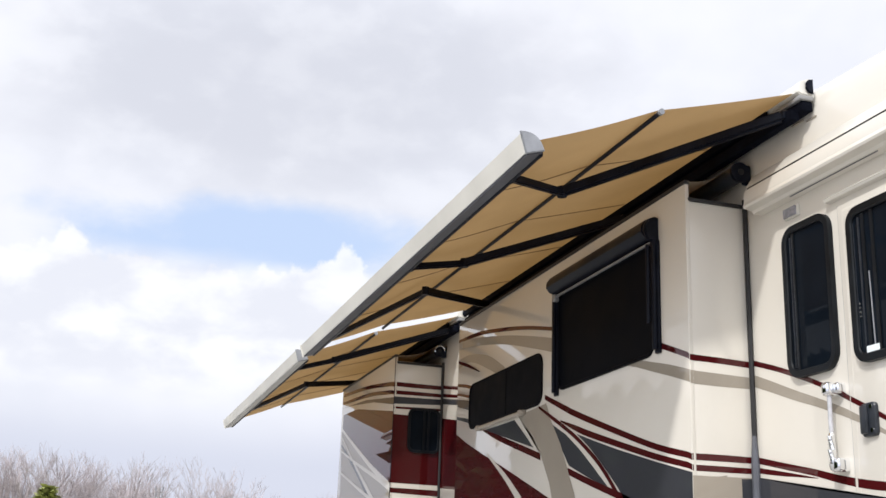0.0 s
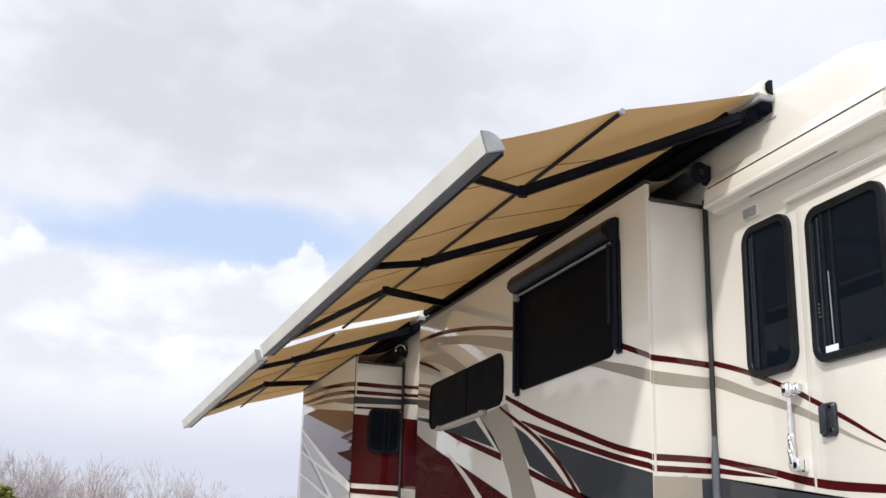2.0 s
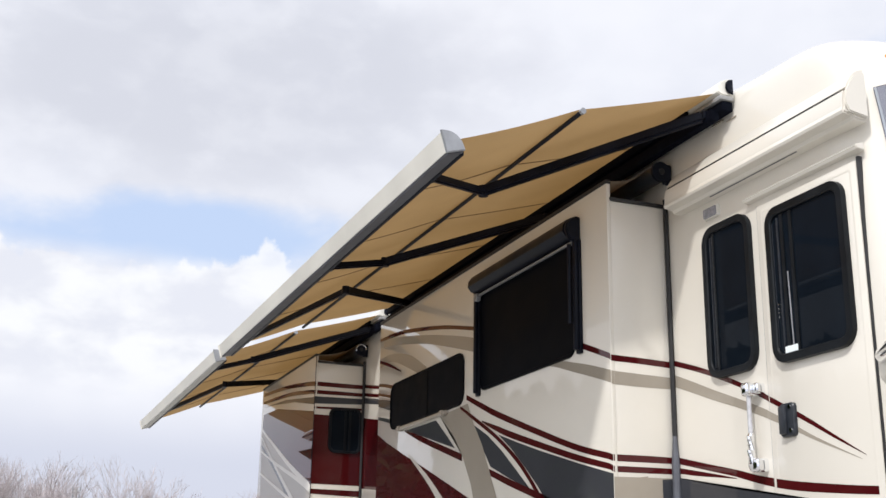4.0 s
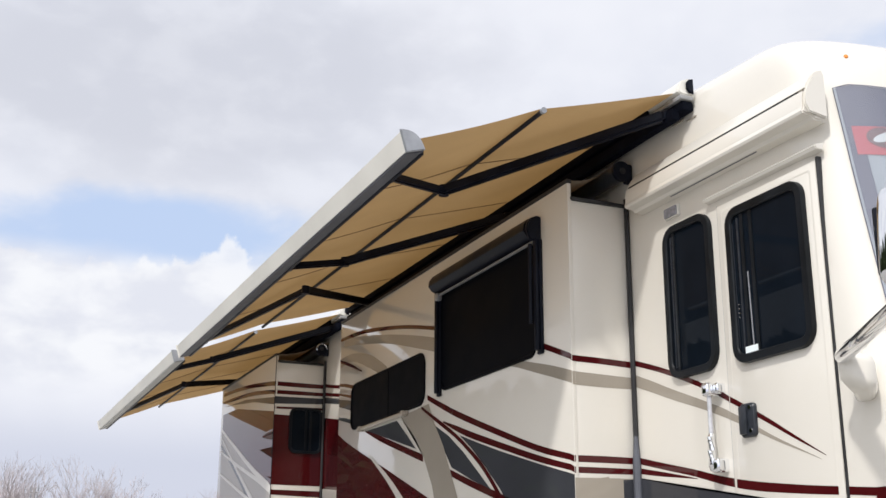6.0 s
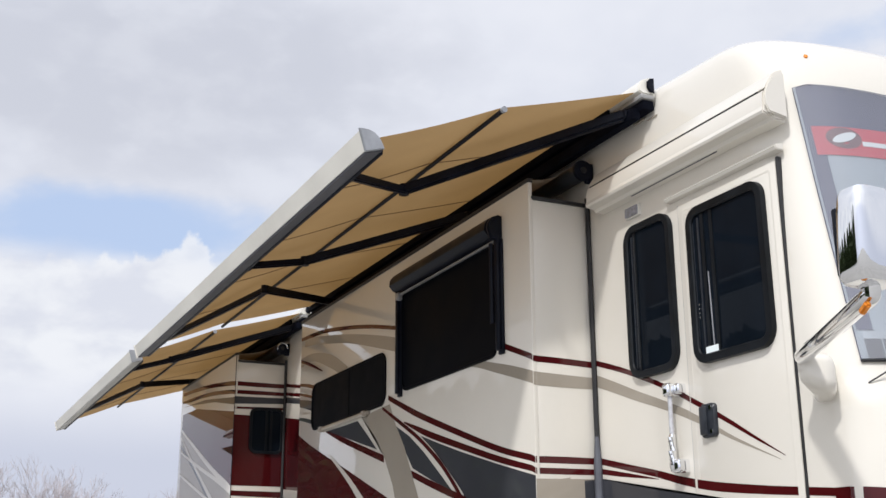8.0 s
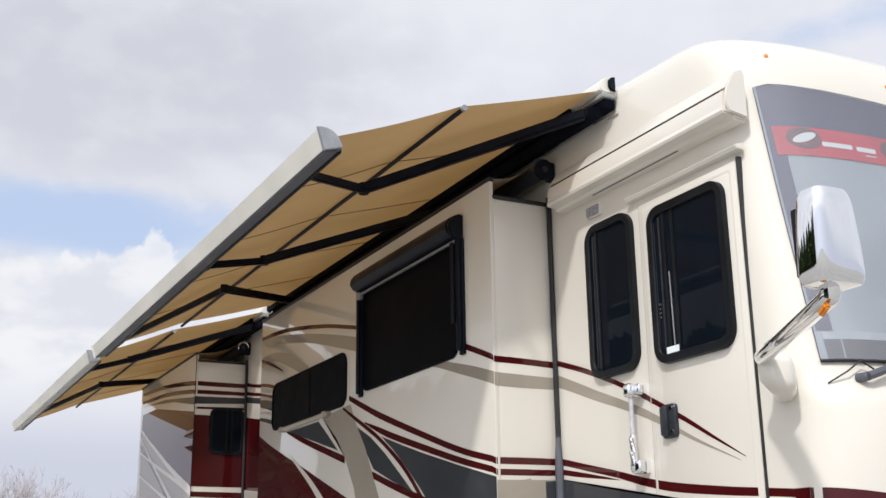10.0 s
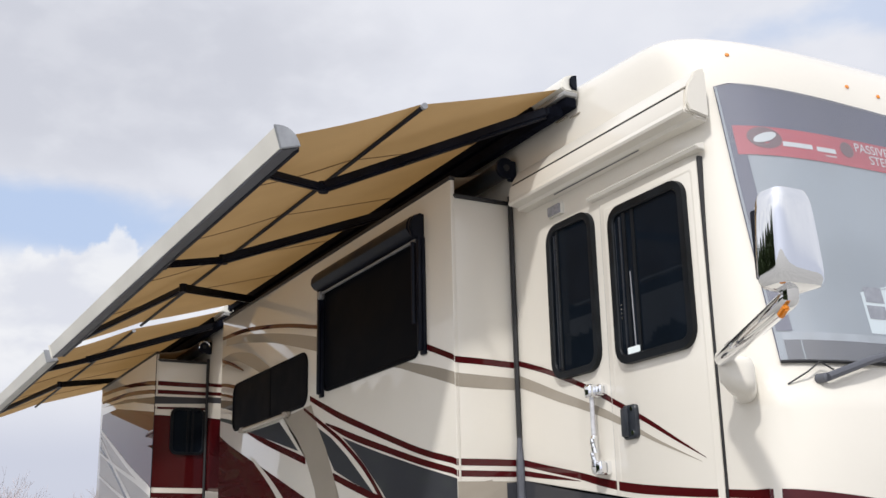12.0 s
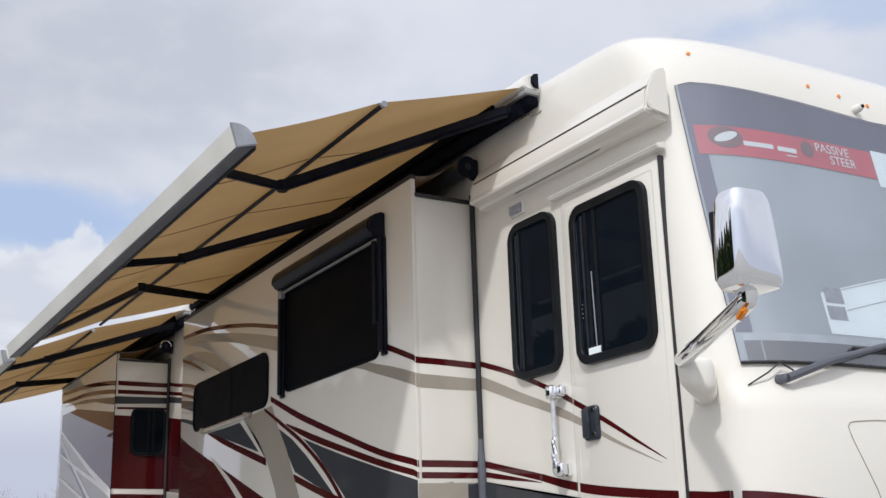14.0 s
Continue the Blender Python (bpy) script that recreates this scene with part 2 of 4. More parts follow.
def plate(outline, place, depth):
    """An outline (a, b) put into the world by place(a, b, out), depth thick, with a softened rim."""
    bm = bmesh.new()
    n = len(outline)
    ca = sum(p[0] for p in outline) / n
    cb = sum(p[1] for p in outline) / n
    rim = min(0.006, depth * 0.5)

    def ring(out, inset):
        vs = []
        for a, b in outline:
            d = math.hypot(a - ca, b - cb) or 1
            vs.append(bm.verts.new(place(a - (a - ca) / d * inset, b - (b - cb) / d * inset, out)))
        return vs
    rs = [ring(0, 0), ring(depth - rim, 0), ring(depth, rim)]
    for p, q in zip(rs, rs[1:]):
        for i in range(n):
            bm.faces.new((p[i], p[(i + 1) % n], q[(i + 1) % n], q[i]))
    bm.faces.new(rs[-1])
    bmesh.ops.recalc_face_normals(bm, faces=bm.faces)
    return bm


def frame_ring(outer, inner, place, depth, inner_depth):
    """A window frame: a ring between two outlines of equal count."""
    bm = bmesh.new()
    n = len(outer)
    rs = [[bm.verts.new(place(a, b, o)) for a, b in ol] for ol, o in
          ((outer, 0), (outer, depth * 0.7), ([(p[0] * 0.97 + q[0] * 0.03, p[1] * 0.97 + q[1] * 0.03) for p, q in zip(outer, inner)], depth),
           ([(p[0] * 0.15 + q[0] * 0.85, p[1] * 0.15 + q[1] * 0.85) for p, q in zip(outer, inner)], depth), (inner, depth * 0.8), (inner, inner_depth))]
    for p, q in zip(rs, rs[1:]):
        for i in range(n):
            bm.faces.new((p[i], p[(i + 1) % n], q[(i + 1) % n], q[i]))
    bmesh.ops.recalc_face_normals(bm, faces=bm.faces)
    return bm


def on_side(x0, z0, y):
    """Place maker for a wall that faces -y."""
    return lambda a, b, o: (x0 + a, y - o, z0 + b)


def on_end(y0, z0, x):
    """Place maker for an end wall that faces +x."""
    return lambda a, b, o: (x + o, y0 + a, z0 + b)

# ---------------- ground and distance ----------------
WALL, REAR, MIDY, HALF = 3.6, -16.0, 4.88, 1.28


def make_ground():
    bm = bmesh.new()
    n, size = 40, 900.0
    grid = [[bm.verts.new(((i / n - 0.5) * 2 * size - 100, (j / n - 0.5) * 2 * size, 0)) for j in range(n + 1)] for i in range(n + 1)]
    for i in range(n):
        for j in range(n):
            bm.faces.new((grid[i][j], grid[i + 1][j], grid[i + 1][j + 1], grid[i][j + 1]))
    tagged(part("ground", bm, ASPHALT), "pale weathered concrete lot", "ground", kind="structure")
    bm = box((-140, -60, -0.4), (-62, 60, 0.35), 0.25, 3)
    tagged(part("ground", bm, SOIL), "low bank of dry grass beyond the lot", "ground", kind="structure")


make_ground()


def grow(bm, rng, p, d, length, r, depth):
    """A branch as a tapering five-sided tube that forks."""
    pts = [p]
    for i in range(3):
        d = (d + Vector((rng.uniform(-.16, .16), rng.uniform(-.16, .16), rng.uniform(-.02, .12)))).normalized()
        pts.append(pts[-1] + d * length / 3)
    rings = []
    sides = 5 if depth > 2 else 3
    side = d.orthogonal().normalized()
    other = d.cross(side)
    for i, q in enumerate(pts):
        rr = r * (1 - 0.2 * i)
        rings.append([bm.verts.new(q + (side * math.cos(k * 2 * math.pi / sides) + other * math.sin(k * 2 * math.pi / sides)) * rr) for k in range(sides)])
    for a, b in zip(rings, rings[1:]):
        for k in range(sides):
            bm.faces.new((a[k], a[(k + 1) % sides], b[(k + 1) % sides], b[k]))
    if depth == 0:
        return
    for k in range(3 if depth > 1 else 4):
        q = pts[rng.choice((1, 2, 3, 3))]
        nd = (d + Vector((rng.uniform(-.75, .75), rng.uniform(-.75, .75), rng.uniform(-.05, .5)))).normalized()
        grow(bm, rng, q, nd, length * rng.uniform(.55, .8), max(r * .5, 0.009), depth - 1)


def bare_tree(seed, height):
    rng = random.Random(seed)
    tree = thing("bare_tree", (0, 0, 0), "leafless tree in a distant row, haze put into its pale bark colour", "tree", "distant bare trees")
    trunk = bmesh.new()
    grow(trunk, rng, Vector((0, 0, 0)), Vector((0, 0, 1)), height * 0.4, height * 0.022, 0)
    part("trunk", trunk, HAZYBARK, tree)
    crown = bmesh.new()
    for k in range(7):
        base = Vector((0, 0, height * rng.uniform(.18, .4)))
        a = rng.uniform(0, 6.28)
        grow(crown, rng, base, Vector((math.cos(a) * .45, math.sin(a) * .45, 1)).normalized(), height * .3, height * .010, 4)
    part("crown", crown, HAZYBARK, tree)
    return tree


def far_place(bearing, dist, turn=0.0, z=0.3):
    a = radians(bearing)
    return pose(-dist * math.cos(a), dist * math.sin(a), z, 0, 0, turn)


def make_trees():
    rng = random.Random(5)
    kinds = [bare_tree(11, 8.2), bare_tree(23, 7.6), bare_tree(37, 7.0)]
    spots = [(-2.0, 74, 0), (-1.1, 76, 0), (-0.2, 73, 0), (0.35, 78, 0), (1.1, 78, 1), (2.0, 80, 1), (2.9, 76, 0), (3.2, 80, 1), (5.0, 82, 2), (5.6, 79, 2),
             (6.4, 76, 1), (7.0, 78, 2), (-3.0, 75, 0), (11.4, 84, 2), (12.1, 80, 2), (4.4, 84, 2), (-0.7, 82, 1), (1.6, 84, 2), (2.4, 84, 1), (6.0, 84, 2)]
    for i, (a, d, k) in enumerate(spots):
        m = far_place(a, d, rng.uniform(0, 360))
        if i < 3:
            kinds[k].matrix_basis = m if k == i else kinds[k].matrix_basis
        copy_thing(kinds[k], m)
    kinds[0].matrix_basis, kinds[1].matrix_basis, kinds[2].matrix_basis = far_place(-4.0, 77), far_place(7.6, 84), far_place(3.8, 86)
    # evergreen among them
    ever = thing("evergreen_tree", (0, 0, 0), "small green conifer between bare trees", "tree")
    part("trunk", tube([(0, 0, 0), (0, 0, 2.5), (0, 0, 5.6)], 0.12, 8, (1, .7, .2)), HAZYBARK, ever)
    bm = bmesh.new()
    for k in range(1500):
        h = 0.8 + 5.2 * rng.random() ** 1.3
        rad = (6.4 - h) * 0.55 * math.sqrt(rng.uniform(0.2, 1)) * rng.uniform(.7, 1.15)
        a = rng.uniform(0, 6.28)
        c = Vector((rad * math.cos(a), rad * math.sin(a), h))
        u = Vector((math.cos(a), math.sin(a), rng.uniform(-.4, .5))) * 0.34
        v = Vector((-math.sin(a), math.cos(a), rng.uniform(-.6, .6))) * 0.2
        vs = [bm.verts.new(c + w) for w in (-u, v, u, -v)]
        bm.faces.new(vs)
    part("crown", bm, CONIFER, ever)
    ever.matrix_basis = far_place(-0.95, 70)
    # utility pole with its wires
    pole = thing("utility_pole", (0, 0, 0), "weathered utility pole with short cross arms", "pole")
    part("post", tube([(0, 0, 0), (0, 0, 6.6)], 0.07, 8), POLE, pole)
    for h, w in ((6.3, .26), (5.9, .22)):
        part("cross_arm", box((-.06, -w, h), (.06, w, h + .07), .01), POLE, pole)
        for s in (-1, 1):
            part("insulator", tube([(0, s * w * .85, h + .1), (0, s * w * .85, h + .36)], .05, 6), ALU, pole)
    for z in (6.2, 5.7):
        part("wire", tube([(0, k * 6.0 - 60, z - 0.35 + 0.35 * ((k - 10) / 10) ** 2) for k in range(11)] + [(0, 0, z)], 0.012, 4), POLE, pole)
    pole.matrix_basis = far_place(4.1, 74)


make_trees()


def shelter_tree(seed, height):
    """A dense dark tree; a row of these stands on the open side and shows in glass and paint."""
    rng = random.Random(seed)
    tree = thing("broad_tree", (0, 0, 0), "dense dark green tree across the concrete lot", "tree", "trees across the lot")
    part("trunk", tube([(0, 0, 0), (.1, 0, height * .25), (0, .1, height * .6)], .28, 10, (1.2, .9, .4)), HAZYBARK, tree)
    for k in range(5):
        a = k * 1.3
        part("limb", tube([(0, 0, height * .22), (math.cos(a) * 1.1, math.sin(a) * 1.1, height * .42), (math.cos(a) * 2, math.sin(a) * 2, height * .62)], .12, 6, (1, .7, .3)), HAZYBARK, tree)
    bm = bmesh.new()
    for k in range(3400):
        f = rng.random()
        h = height * (.06 + .94 * f)
        r = height * .33 * math.sin(math.pi * (.12 + .86 * f)) ** .7 * math.sqrt(rng.random())
        a = rng.uniform(0, 6.283)
        c = Vector((r * math.cos(a), r * math.sin(a), h))
        u = Vector((rng.uniform(-1, 1), rng.uniform(-1, 1), rng.uniform(-.6, .6))).normalized() * .55
        v = u.cross(Vector((rng.uniform(-1, 1), rng.uniform(-1, 1), 1))).normalized() * .32
        bm.faces.new([bm.verts.new(c + w) for w in (-u, v, u, -v)])
    part("crown", bm, NEEDLE, tree)
    return tree


def make_shelter():
    rng = random.Random(9)
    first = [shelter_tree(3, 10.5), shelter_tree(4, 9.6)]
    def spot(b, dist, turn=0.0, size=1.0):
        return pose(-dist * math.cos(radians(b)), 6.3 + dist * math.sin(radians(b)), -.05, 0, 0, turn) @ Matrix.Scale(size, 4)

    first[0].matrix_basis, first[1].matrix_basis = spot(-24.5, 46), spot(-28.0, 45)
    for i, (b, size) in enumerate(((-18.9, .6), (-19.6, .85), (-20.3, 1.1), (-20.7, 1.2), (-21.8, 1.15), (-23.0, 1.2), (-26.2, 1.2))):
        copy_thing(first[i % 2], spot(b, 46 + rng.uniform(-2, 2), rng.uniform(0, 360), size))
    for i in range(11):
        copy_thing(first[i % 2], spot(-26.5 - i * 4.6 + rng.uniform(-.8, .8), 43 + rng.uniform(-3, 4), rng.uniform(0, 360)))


make_shelter()

# ---------------- motorhome: shell ----------------
coach = thing("motorhome", (-9.7, MIDY, 0), "cream motorhome with dark red, charcoal and taupe swooshes, slide-outs open", "motorhome")

# height, front face x, inset of the roof edge
LEVELS = [(0.38, -3.58, 0.05), (0.55, -3.50, 0), (1.0, -3.42, 0), (1.6, -3.40, 0), (1.92, -3.405, 0), (2.0, -3.43, 0), (2.04, -3.462, 0), (2.12, -3.482, 0), (2.4, -3.535, 0), (2.7, -3.59, 0),
          (3.0, -3.645, 0), (3.3, -3.695, 0), (3.53, -3.735, 0), (3.62, -3.757, 0), (3.72, -3.80, 0.008), (3.78, -3.84, 0.02), (3.825, -3.885, 0.035), (3.865, -3.95, 0.07),
          (3.895, -4.05, 0.14), (3.92, -4.2, 0.26), (3.935, -4.4, 0.5), (3.94, -4.6, 0.8), (3.945, -4.8, 1.0)]


def level(z):
    for (za, xa, ia), (zb, xb, ib) in zip(LEVELS, LEVELS[1:]):
        if z <= zb:
            f = (z - za) / (zb - za)
            return xa + (xb - xa) * f, ia + (ib - ia) * f
    return LEVELS[-1][1:]


def nose(y, z, out=0.0):
    """A point of the rounded front, moved outwards."""
    xf, ins = level(z)
    s = min(0.9995, abs(y - MIDY) / (HALF - ins))
    x = xf - 0.4 * (1 - (1 - s ** 3.5) ** (1 / 3.5))
    g = (nose_x(y + .004, z) - nose_x(y - .004, z)) / .008 if abs(y - MIDY) < HALF - ins - 0.01 else 0
    h = (nose_x(y, z + .01) - nose_x(y, z - .01)) / .02
    nrm = Vector((1, -g, -h)).normalized()
    if abs(y - MIDY) >= HALF - ins - 0.01:
        nrm = Vector((0.2, math.copysign(1, y - MIDY), 0)).normalized()
    return Vector((x, y, z)) + nrm * out


def nose_x(y, z):
    xf, ins = level(z)
    s = min(0.9995, abs(y - MIDY) / (HALF - ins))
    return xf - 0.4 * (1 - (1 - s ** 3.5) ** (1 / 3.5))


SHOULDER = (-5.25, -5.4)


def make_shell():
    bm = bmesh.new()
    rings = []
    for z, xf, ins in LEVELS:
        hw = HALF - ins
        loop = []
        for k in range(49):
            a = math.pi * (k / 48 - 0.5)
            s = math.copysign(abs(math.sin(a)) ** (2 / 3.5), a)
            t = abs(math.cos(a)) ** (2 / 3.5)
            loop.append(bm.verts.new((xf - 0.4 * (1 - t), MIDY + s * hw, z)))
        for xs in SHOULDER:
            loop.append(bm.verts.new((xs, MIDY + hw, z)))
        for k in range(9):
            a = math.pi / 2 * k / 8
            loop.append(bm.verts.new((REAR + ins + 0.12 * (1 - math.sin(a)), MIDY + hw - 0.12 * (1 - math.cos(a)), z)))
        for k in range(9):
            a = math.pi / 2 * (1 - k / 8)
            loop.append(bm.verts.new((REAR + ins + 0.12 * (1 - math.sin(a)), MIDY - hw + 0.12 * (1 - math.cos(a)), z)))
        for xs in SHOULDER[::-1]:
            loop.append(bm.verts.new((xs, MIDY - hw, z)))
        # the cap of the front swells upwards behind the windscreen
        for v in loop:
            v.co.z += 0.07 * min(1, max(0, (-v.co.x - 4.0) / .8)) * max(0, min(1, (z - 3.62) / .2))
        rings.append(loop)
    n = len(rings[0])
    for a, b in zip(rings, rings[1:]):
        for i in range(n):
            bm.faces.new((a[i], a[(i + 1) % n], b[(i + 1) % n], b[i]))
    bm.faces.new(rings[0][::-1])
    bm.faces.new(rings[-1])
    bmesh.ops.recalc_face_normals(bm, faces=bm.faces)
    return part("body", rel(coach, bm), CREAM, coach, "glossy cream gelcoat body shell")


body = make_shell()


def make_wheels():
    for x in (-5.9, -13.0):
        for y in (WALL + 0.22, WALL + 2.34):
            prof = [(.52, -.12), (.50, -.15), (.33, -.15), (.30, -.12), (.30, .12), (.33, .15), (.50, .15), (.52, .12)]
            bm = bmesh.new()
            rings = [[bm.verts.new((x + r * math.cos(k * math.pi / 18), y + w, .52 + r * math.sin(k * math.pi / 18))) for k in range(36)] for r, w in prof]
            for a, b in zip(rings, rings[1:] + rings[:1]):
                for k in range(36):
                    bm.faces.new((a[k], a[(k + 1) % 36], b[(k + 1) % 36], b[k]))
            bmesh.ops.recalc_face_normals(bm, faces=bm.faces)
            wheel = part("wheel", rel(coach, bm), TYRE, coach, "black tyre standing on the concrete")
            part("rim", rel(coach, tube([(x, y - .1, .52), (x, y + .1, .52)], .3, 28)), BRUSHED, wheel, "bright metal rim")


make_wheels()


def nose_sheet(y0, y1, z0, z1, out, nu=24, nv=10, top=None):
    """A sheet that lies on the front, between two widths and heights."""
    bm = bmesh.new()
    g = []
    for j in range(nv + 1):
        row = []
        for i in range(nu + 1):
            y = y0 + (y1 - y0) * i / nu
            zt = z1 if top is None else top(y)
            row.append(bm.verts.new(nose(y, z0 + (zt - z0) * j / nv, out)))
        g.append(row)
    for j in range(nv):
        for i in range(nu):
            bm.faces.new((g[j][i], g[j][i + 1], g[j + 1][i + 1], g[j + 1][i]))
    return bm


def thin_glass(name):
    m = bpy.data.materials.new(name)
    m.use_nodes = True
    t = Tree(m.node_tree)
    co = t.n("ShaderNodeTexCoord").outputs["Object"]
    a = t.n("ShaderNodeBsdfTransparent")
    t.put(a.inputs[0], (0.93, 0.95, 0.97, 1))
    g = t.n("ShaderNodeBsdfGlossy")
    t.put(g.inputs["Roughness"], t.smooth(t.noise(co, 5.0), 0.3, 0.8, 0.01, 0.05))
    mx = t.n("ShaderNodeMixShader")
    mx.inputs[0].default_value = 0.24
    t.put(mx.inputs[1], a.outputs[0])
    t.put(mx.inputs[2], g.outputs[0])
    out = t.n("ShaderNodeOutputMaterial")
    t.put(out.inputs[0], mx.outputs[0])
    return m


GLASS = thin_glass("windscreen_glass")
SHADE = surface("grey_privacy_shade", (0.35, 0.385, 0.42), 0.8, grain=0.08, scale=1.5)
# violet tone that puts the windscreen's darker reflection into colour
DIMVIOLET = surface("dim_violet_tone", (0.10, 0.10, 0.15), 0.8, grain=0.08, scale=1.5)
LIP = surface("grey_dashboard_lip", (0.44, 0.47, 0.50), 0.6, grain=0.08, scale=8)
DASH = surface("dark_dashboard_vinyl", (0.10, 0.10, 0.115), 0.6, grain=0.1, scale=8)
WS_L, WS_R, WS_B, WS_T = 3.70, 6.06, 2.13, 3.53


def ws_top(y):
    return WS_T - 0.012 - 0.045 * max(0, 1 - abs(y - MIDY) / 1.18) - 0.02 * max(0, (abs(y - MIDY) - 1.10) / .08) ** 2


def make_windscreen():
    part("privacy_shade", rel(coach, nose_sheet(WS_L + .004, WS_R - .004, WS_B + .004, WS_T, 0.004, top=ws_top)), SHADE, coach, "grey pulled-down shade behind the windscreen")
    # the dimmer upper reflection is painted in as a dark sheet
    part("dim_sheet", rel(coach, nose_sheet(WS_L + .012, WS_R - .012, 3.21, WS_T, 0.0055, 40, top=lambda y: ws_top(y) + .001)), DIMVIOLET, coach, "violet sheet standing in for the dimmer reflection at the windscreen top")
    part("dim_sheet", rel(coach, nose_sheet(WS_L + .012, WS_L + .075, WS_B + .14, 3.208, 0.0055, 8, 20)), DIMVIOLET, coach, "dark violet strip along the windscreen pillar")
    part("dashboard", rel(coach, nose_sheet(WS_L + .03, WS_R - .03, WS_B + .006, WS_B + .10, 0.0055, 24, 3)), DASH, coach, "dark dashboard edge low behind the windscreen")
    part("dashboard_lip", rel(coach, nose_sheet(WS_L + .03, WS_R - .03, WS_B + .10, WS_B + .135, 0.0056, 24, 1)), LIP, coach, "pale lip of the dashboard")
    part("corner_bracket", rel(coach, box((-3.70, 3.725, 2.17), (-3.655, 3.75, 2.42), .008)), BLACK, coach, "black bracket in the windscreen corner")
    glass = part("windscreen", rel(coach, nose_sheet(WS_L, WS_R, WS_B, WS_T, 0.016, top=ws_top)), GLASS, coach, "large curved windscreen reflecting pale sky")
    edge = [nose(WS_L, WS_B + (ws_top(WS_L) - WS_B) * k / 12, 0.012) for k in range(13)]
    edge += [nose(WS_L + (WS_R - WS_L) * k / 40, ws_top(WS_L + (WS_R - WS_L) * k / 40), 0.012) for k in range(1, 40)]
    edge += [nose(WS_R, ws_top(WS_R) - (ws_top(WS_R) - WS_B) * k / 12, 0.012) for k in range(13)]
    low = [nose(WS_R - (WS_R - WS_L) * k / 40, WS_B, 0.012) for k in range(41)]
    part("gasket", rel(coach, tube(edge, 0.0025, 6)), DIMVIOLET, glass, "thin black rubber gasket")
    part("gasket", rel(coach, tube(low, 0.008, 6)), RUBBER, glass, "thin black rubber gasket")


make_windscreen()


def letters(text, size, y, z, out, parent, name="lettering"):
    cu = bpy.data.curves.new(name, "FONT")
    cu.body, cu.size, cu.extrude = text, size, 0.0005
    tmp = new(name, cu)
    bpy.context.view_layer.update()
    me = bpy.data.meshes.new_from_object(tmp)
    bpy.data.objects.remove(tmp)
    for v in me.vertices:
        p = nose(y + v.co.x, z + v.co.y, out + v.co.z)
        v.co = p
    me.materials.clear()
    me.materials.append(SIGNWHITE)
    ob = new(name, me)
    q = parent
    off = Vector((0, 0, 0))
    while q is not None:
        off += q.location
        q = q.parent
    me.transform(Matrix.Translation(-off))
    ob.parent = parent
    return tagged(ob, label="pale printed words on the red banner")


def make_banner():
    """The red strip behind the windscreen, its emblem, bars and words."""
    banner = part("banner", rel(coach, nose_sheet(3.735, 4.81, 3.135, 3.288, 0.0075, 30, 4)), SIGNRED, coach, "red printed banner behind the windscreen")
    seg = [(math.cos(k * math.pi / 12), math.sin(k * math.pi / 12)) for k in range(24)]
    part("emblem", rel(coach, plate([(.088 * a, .056 * b) for a, b in seg], lambda a, b, o: nose(3.875 + a, 3.228 + b, .009 + o), .001)), SIGNDARK, banner, "dark oval emblem")
    part("emblem_mark", rel(coach, plate([(.06 * a + .012 * b, .024 * b) for a, b in seg], lambda a, b, o: nose(3.875 + a, 3.23 + b + .25 * a, .0108 + o), .001)), SIGNWHITE, banner, "pale slanted mark on the emblem")
    for y0, y1, z0, z1 in ((3.962, 4.13, 3.192, 3.217), (4.155, 4.272, 3.189, 3.214), (4.20, 4.268, 3.168, 3.174)):
        part("bar", rel(coach, nose_sheet(y0, y1, z0, z1, 0.0095, 8, 1)), SIGNWHITE, banner, "pale printed bar")
    part("emblem", rel(coach, plate([(.042 * a, .042 * b) for a, b in seg], lambda a, b, o: nose(4.35 + a, 3.225 + b, .009 + o), .001)), SIGNDARK, banner, "dark round emblem")
    letters("PASSIVE", 0.068, 4.405, 3.226, 0.0095, banner)
    letters("STEER", 0.068, 4.49, 3.168, 0.0095, banner)
    part("sheet", rel(coach, nose_sheet(4.815, 5.15, 3.095, 3.30, 0.0068, 6, 4)), PAPER, coach, "white printed sheet behind the windscreen")
    sheets = part("papers", rel(coach, nose_sheet(4.175, 5.3, 2.275, 2.60, 0.0062, 8, 4, top=lambda y: 2.47 + .25 * (y - 4.175) if y < 4.7 else 2.601)), PAPER, coach, "large pale paper sheets lying behind the windscreen")
    for y0, y1, z0, z1 in ((4.195, 4.305, 2.425, 2.50), (4.19, 4.30, 2.345, 2.41)):
        part("printed_panel", rel(coach, nose_sheet(y0, y1, z0, z1, 0.0075, 4, 2)), LAMPLENS, sheets, "grey printed panel on the paper")
    for k in (.0, .1):
        part("crease", rel(coach, tube([nose(4.31 + .2 * j, 2.395 + k + .05 * j, .0075) for j in range(5)], .0015, 5)), GUTTER, sheets, "thin fold in the paper")


make_banner()


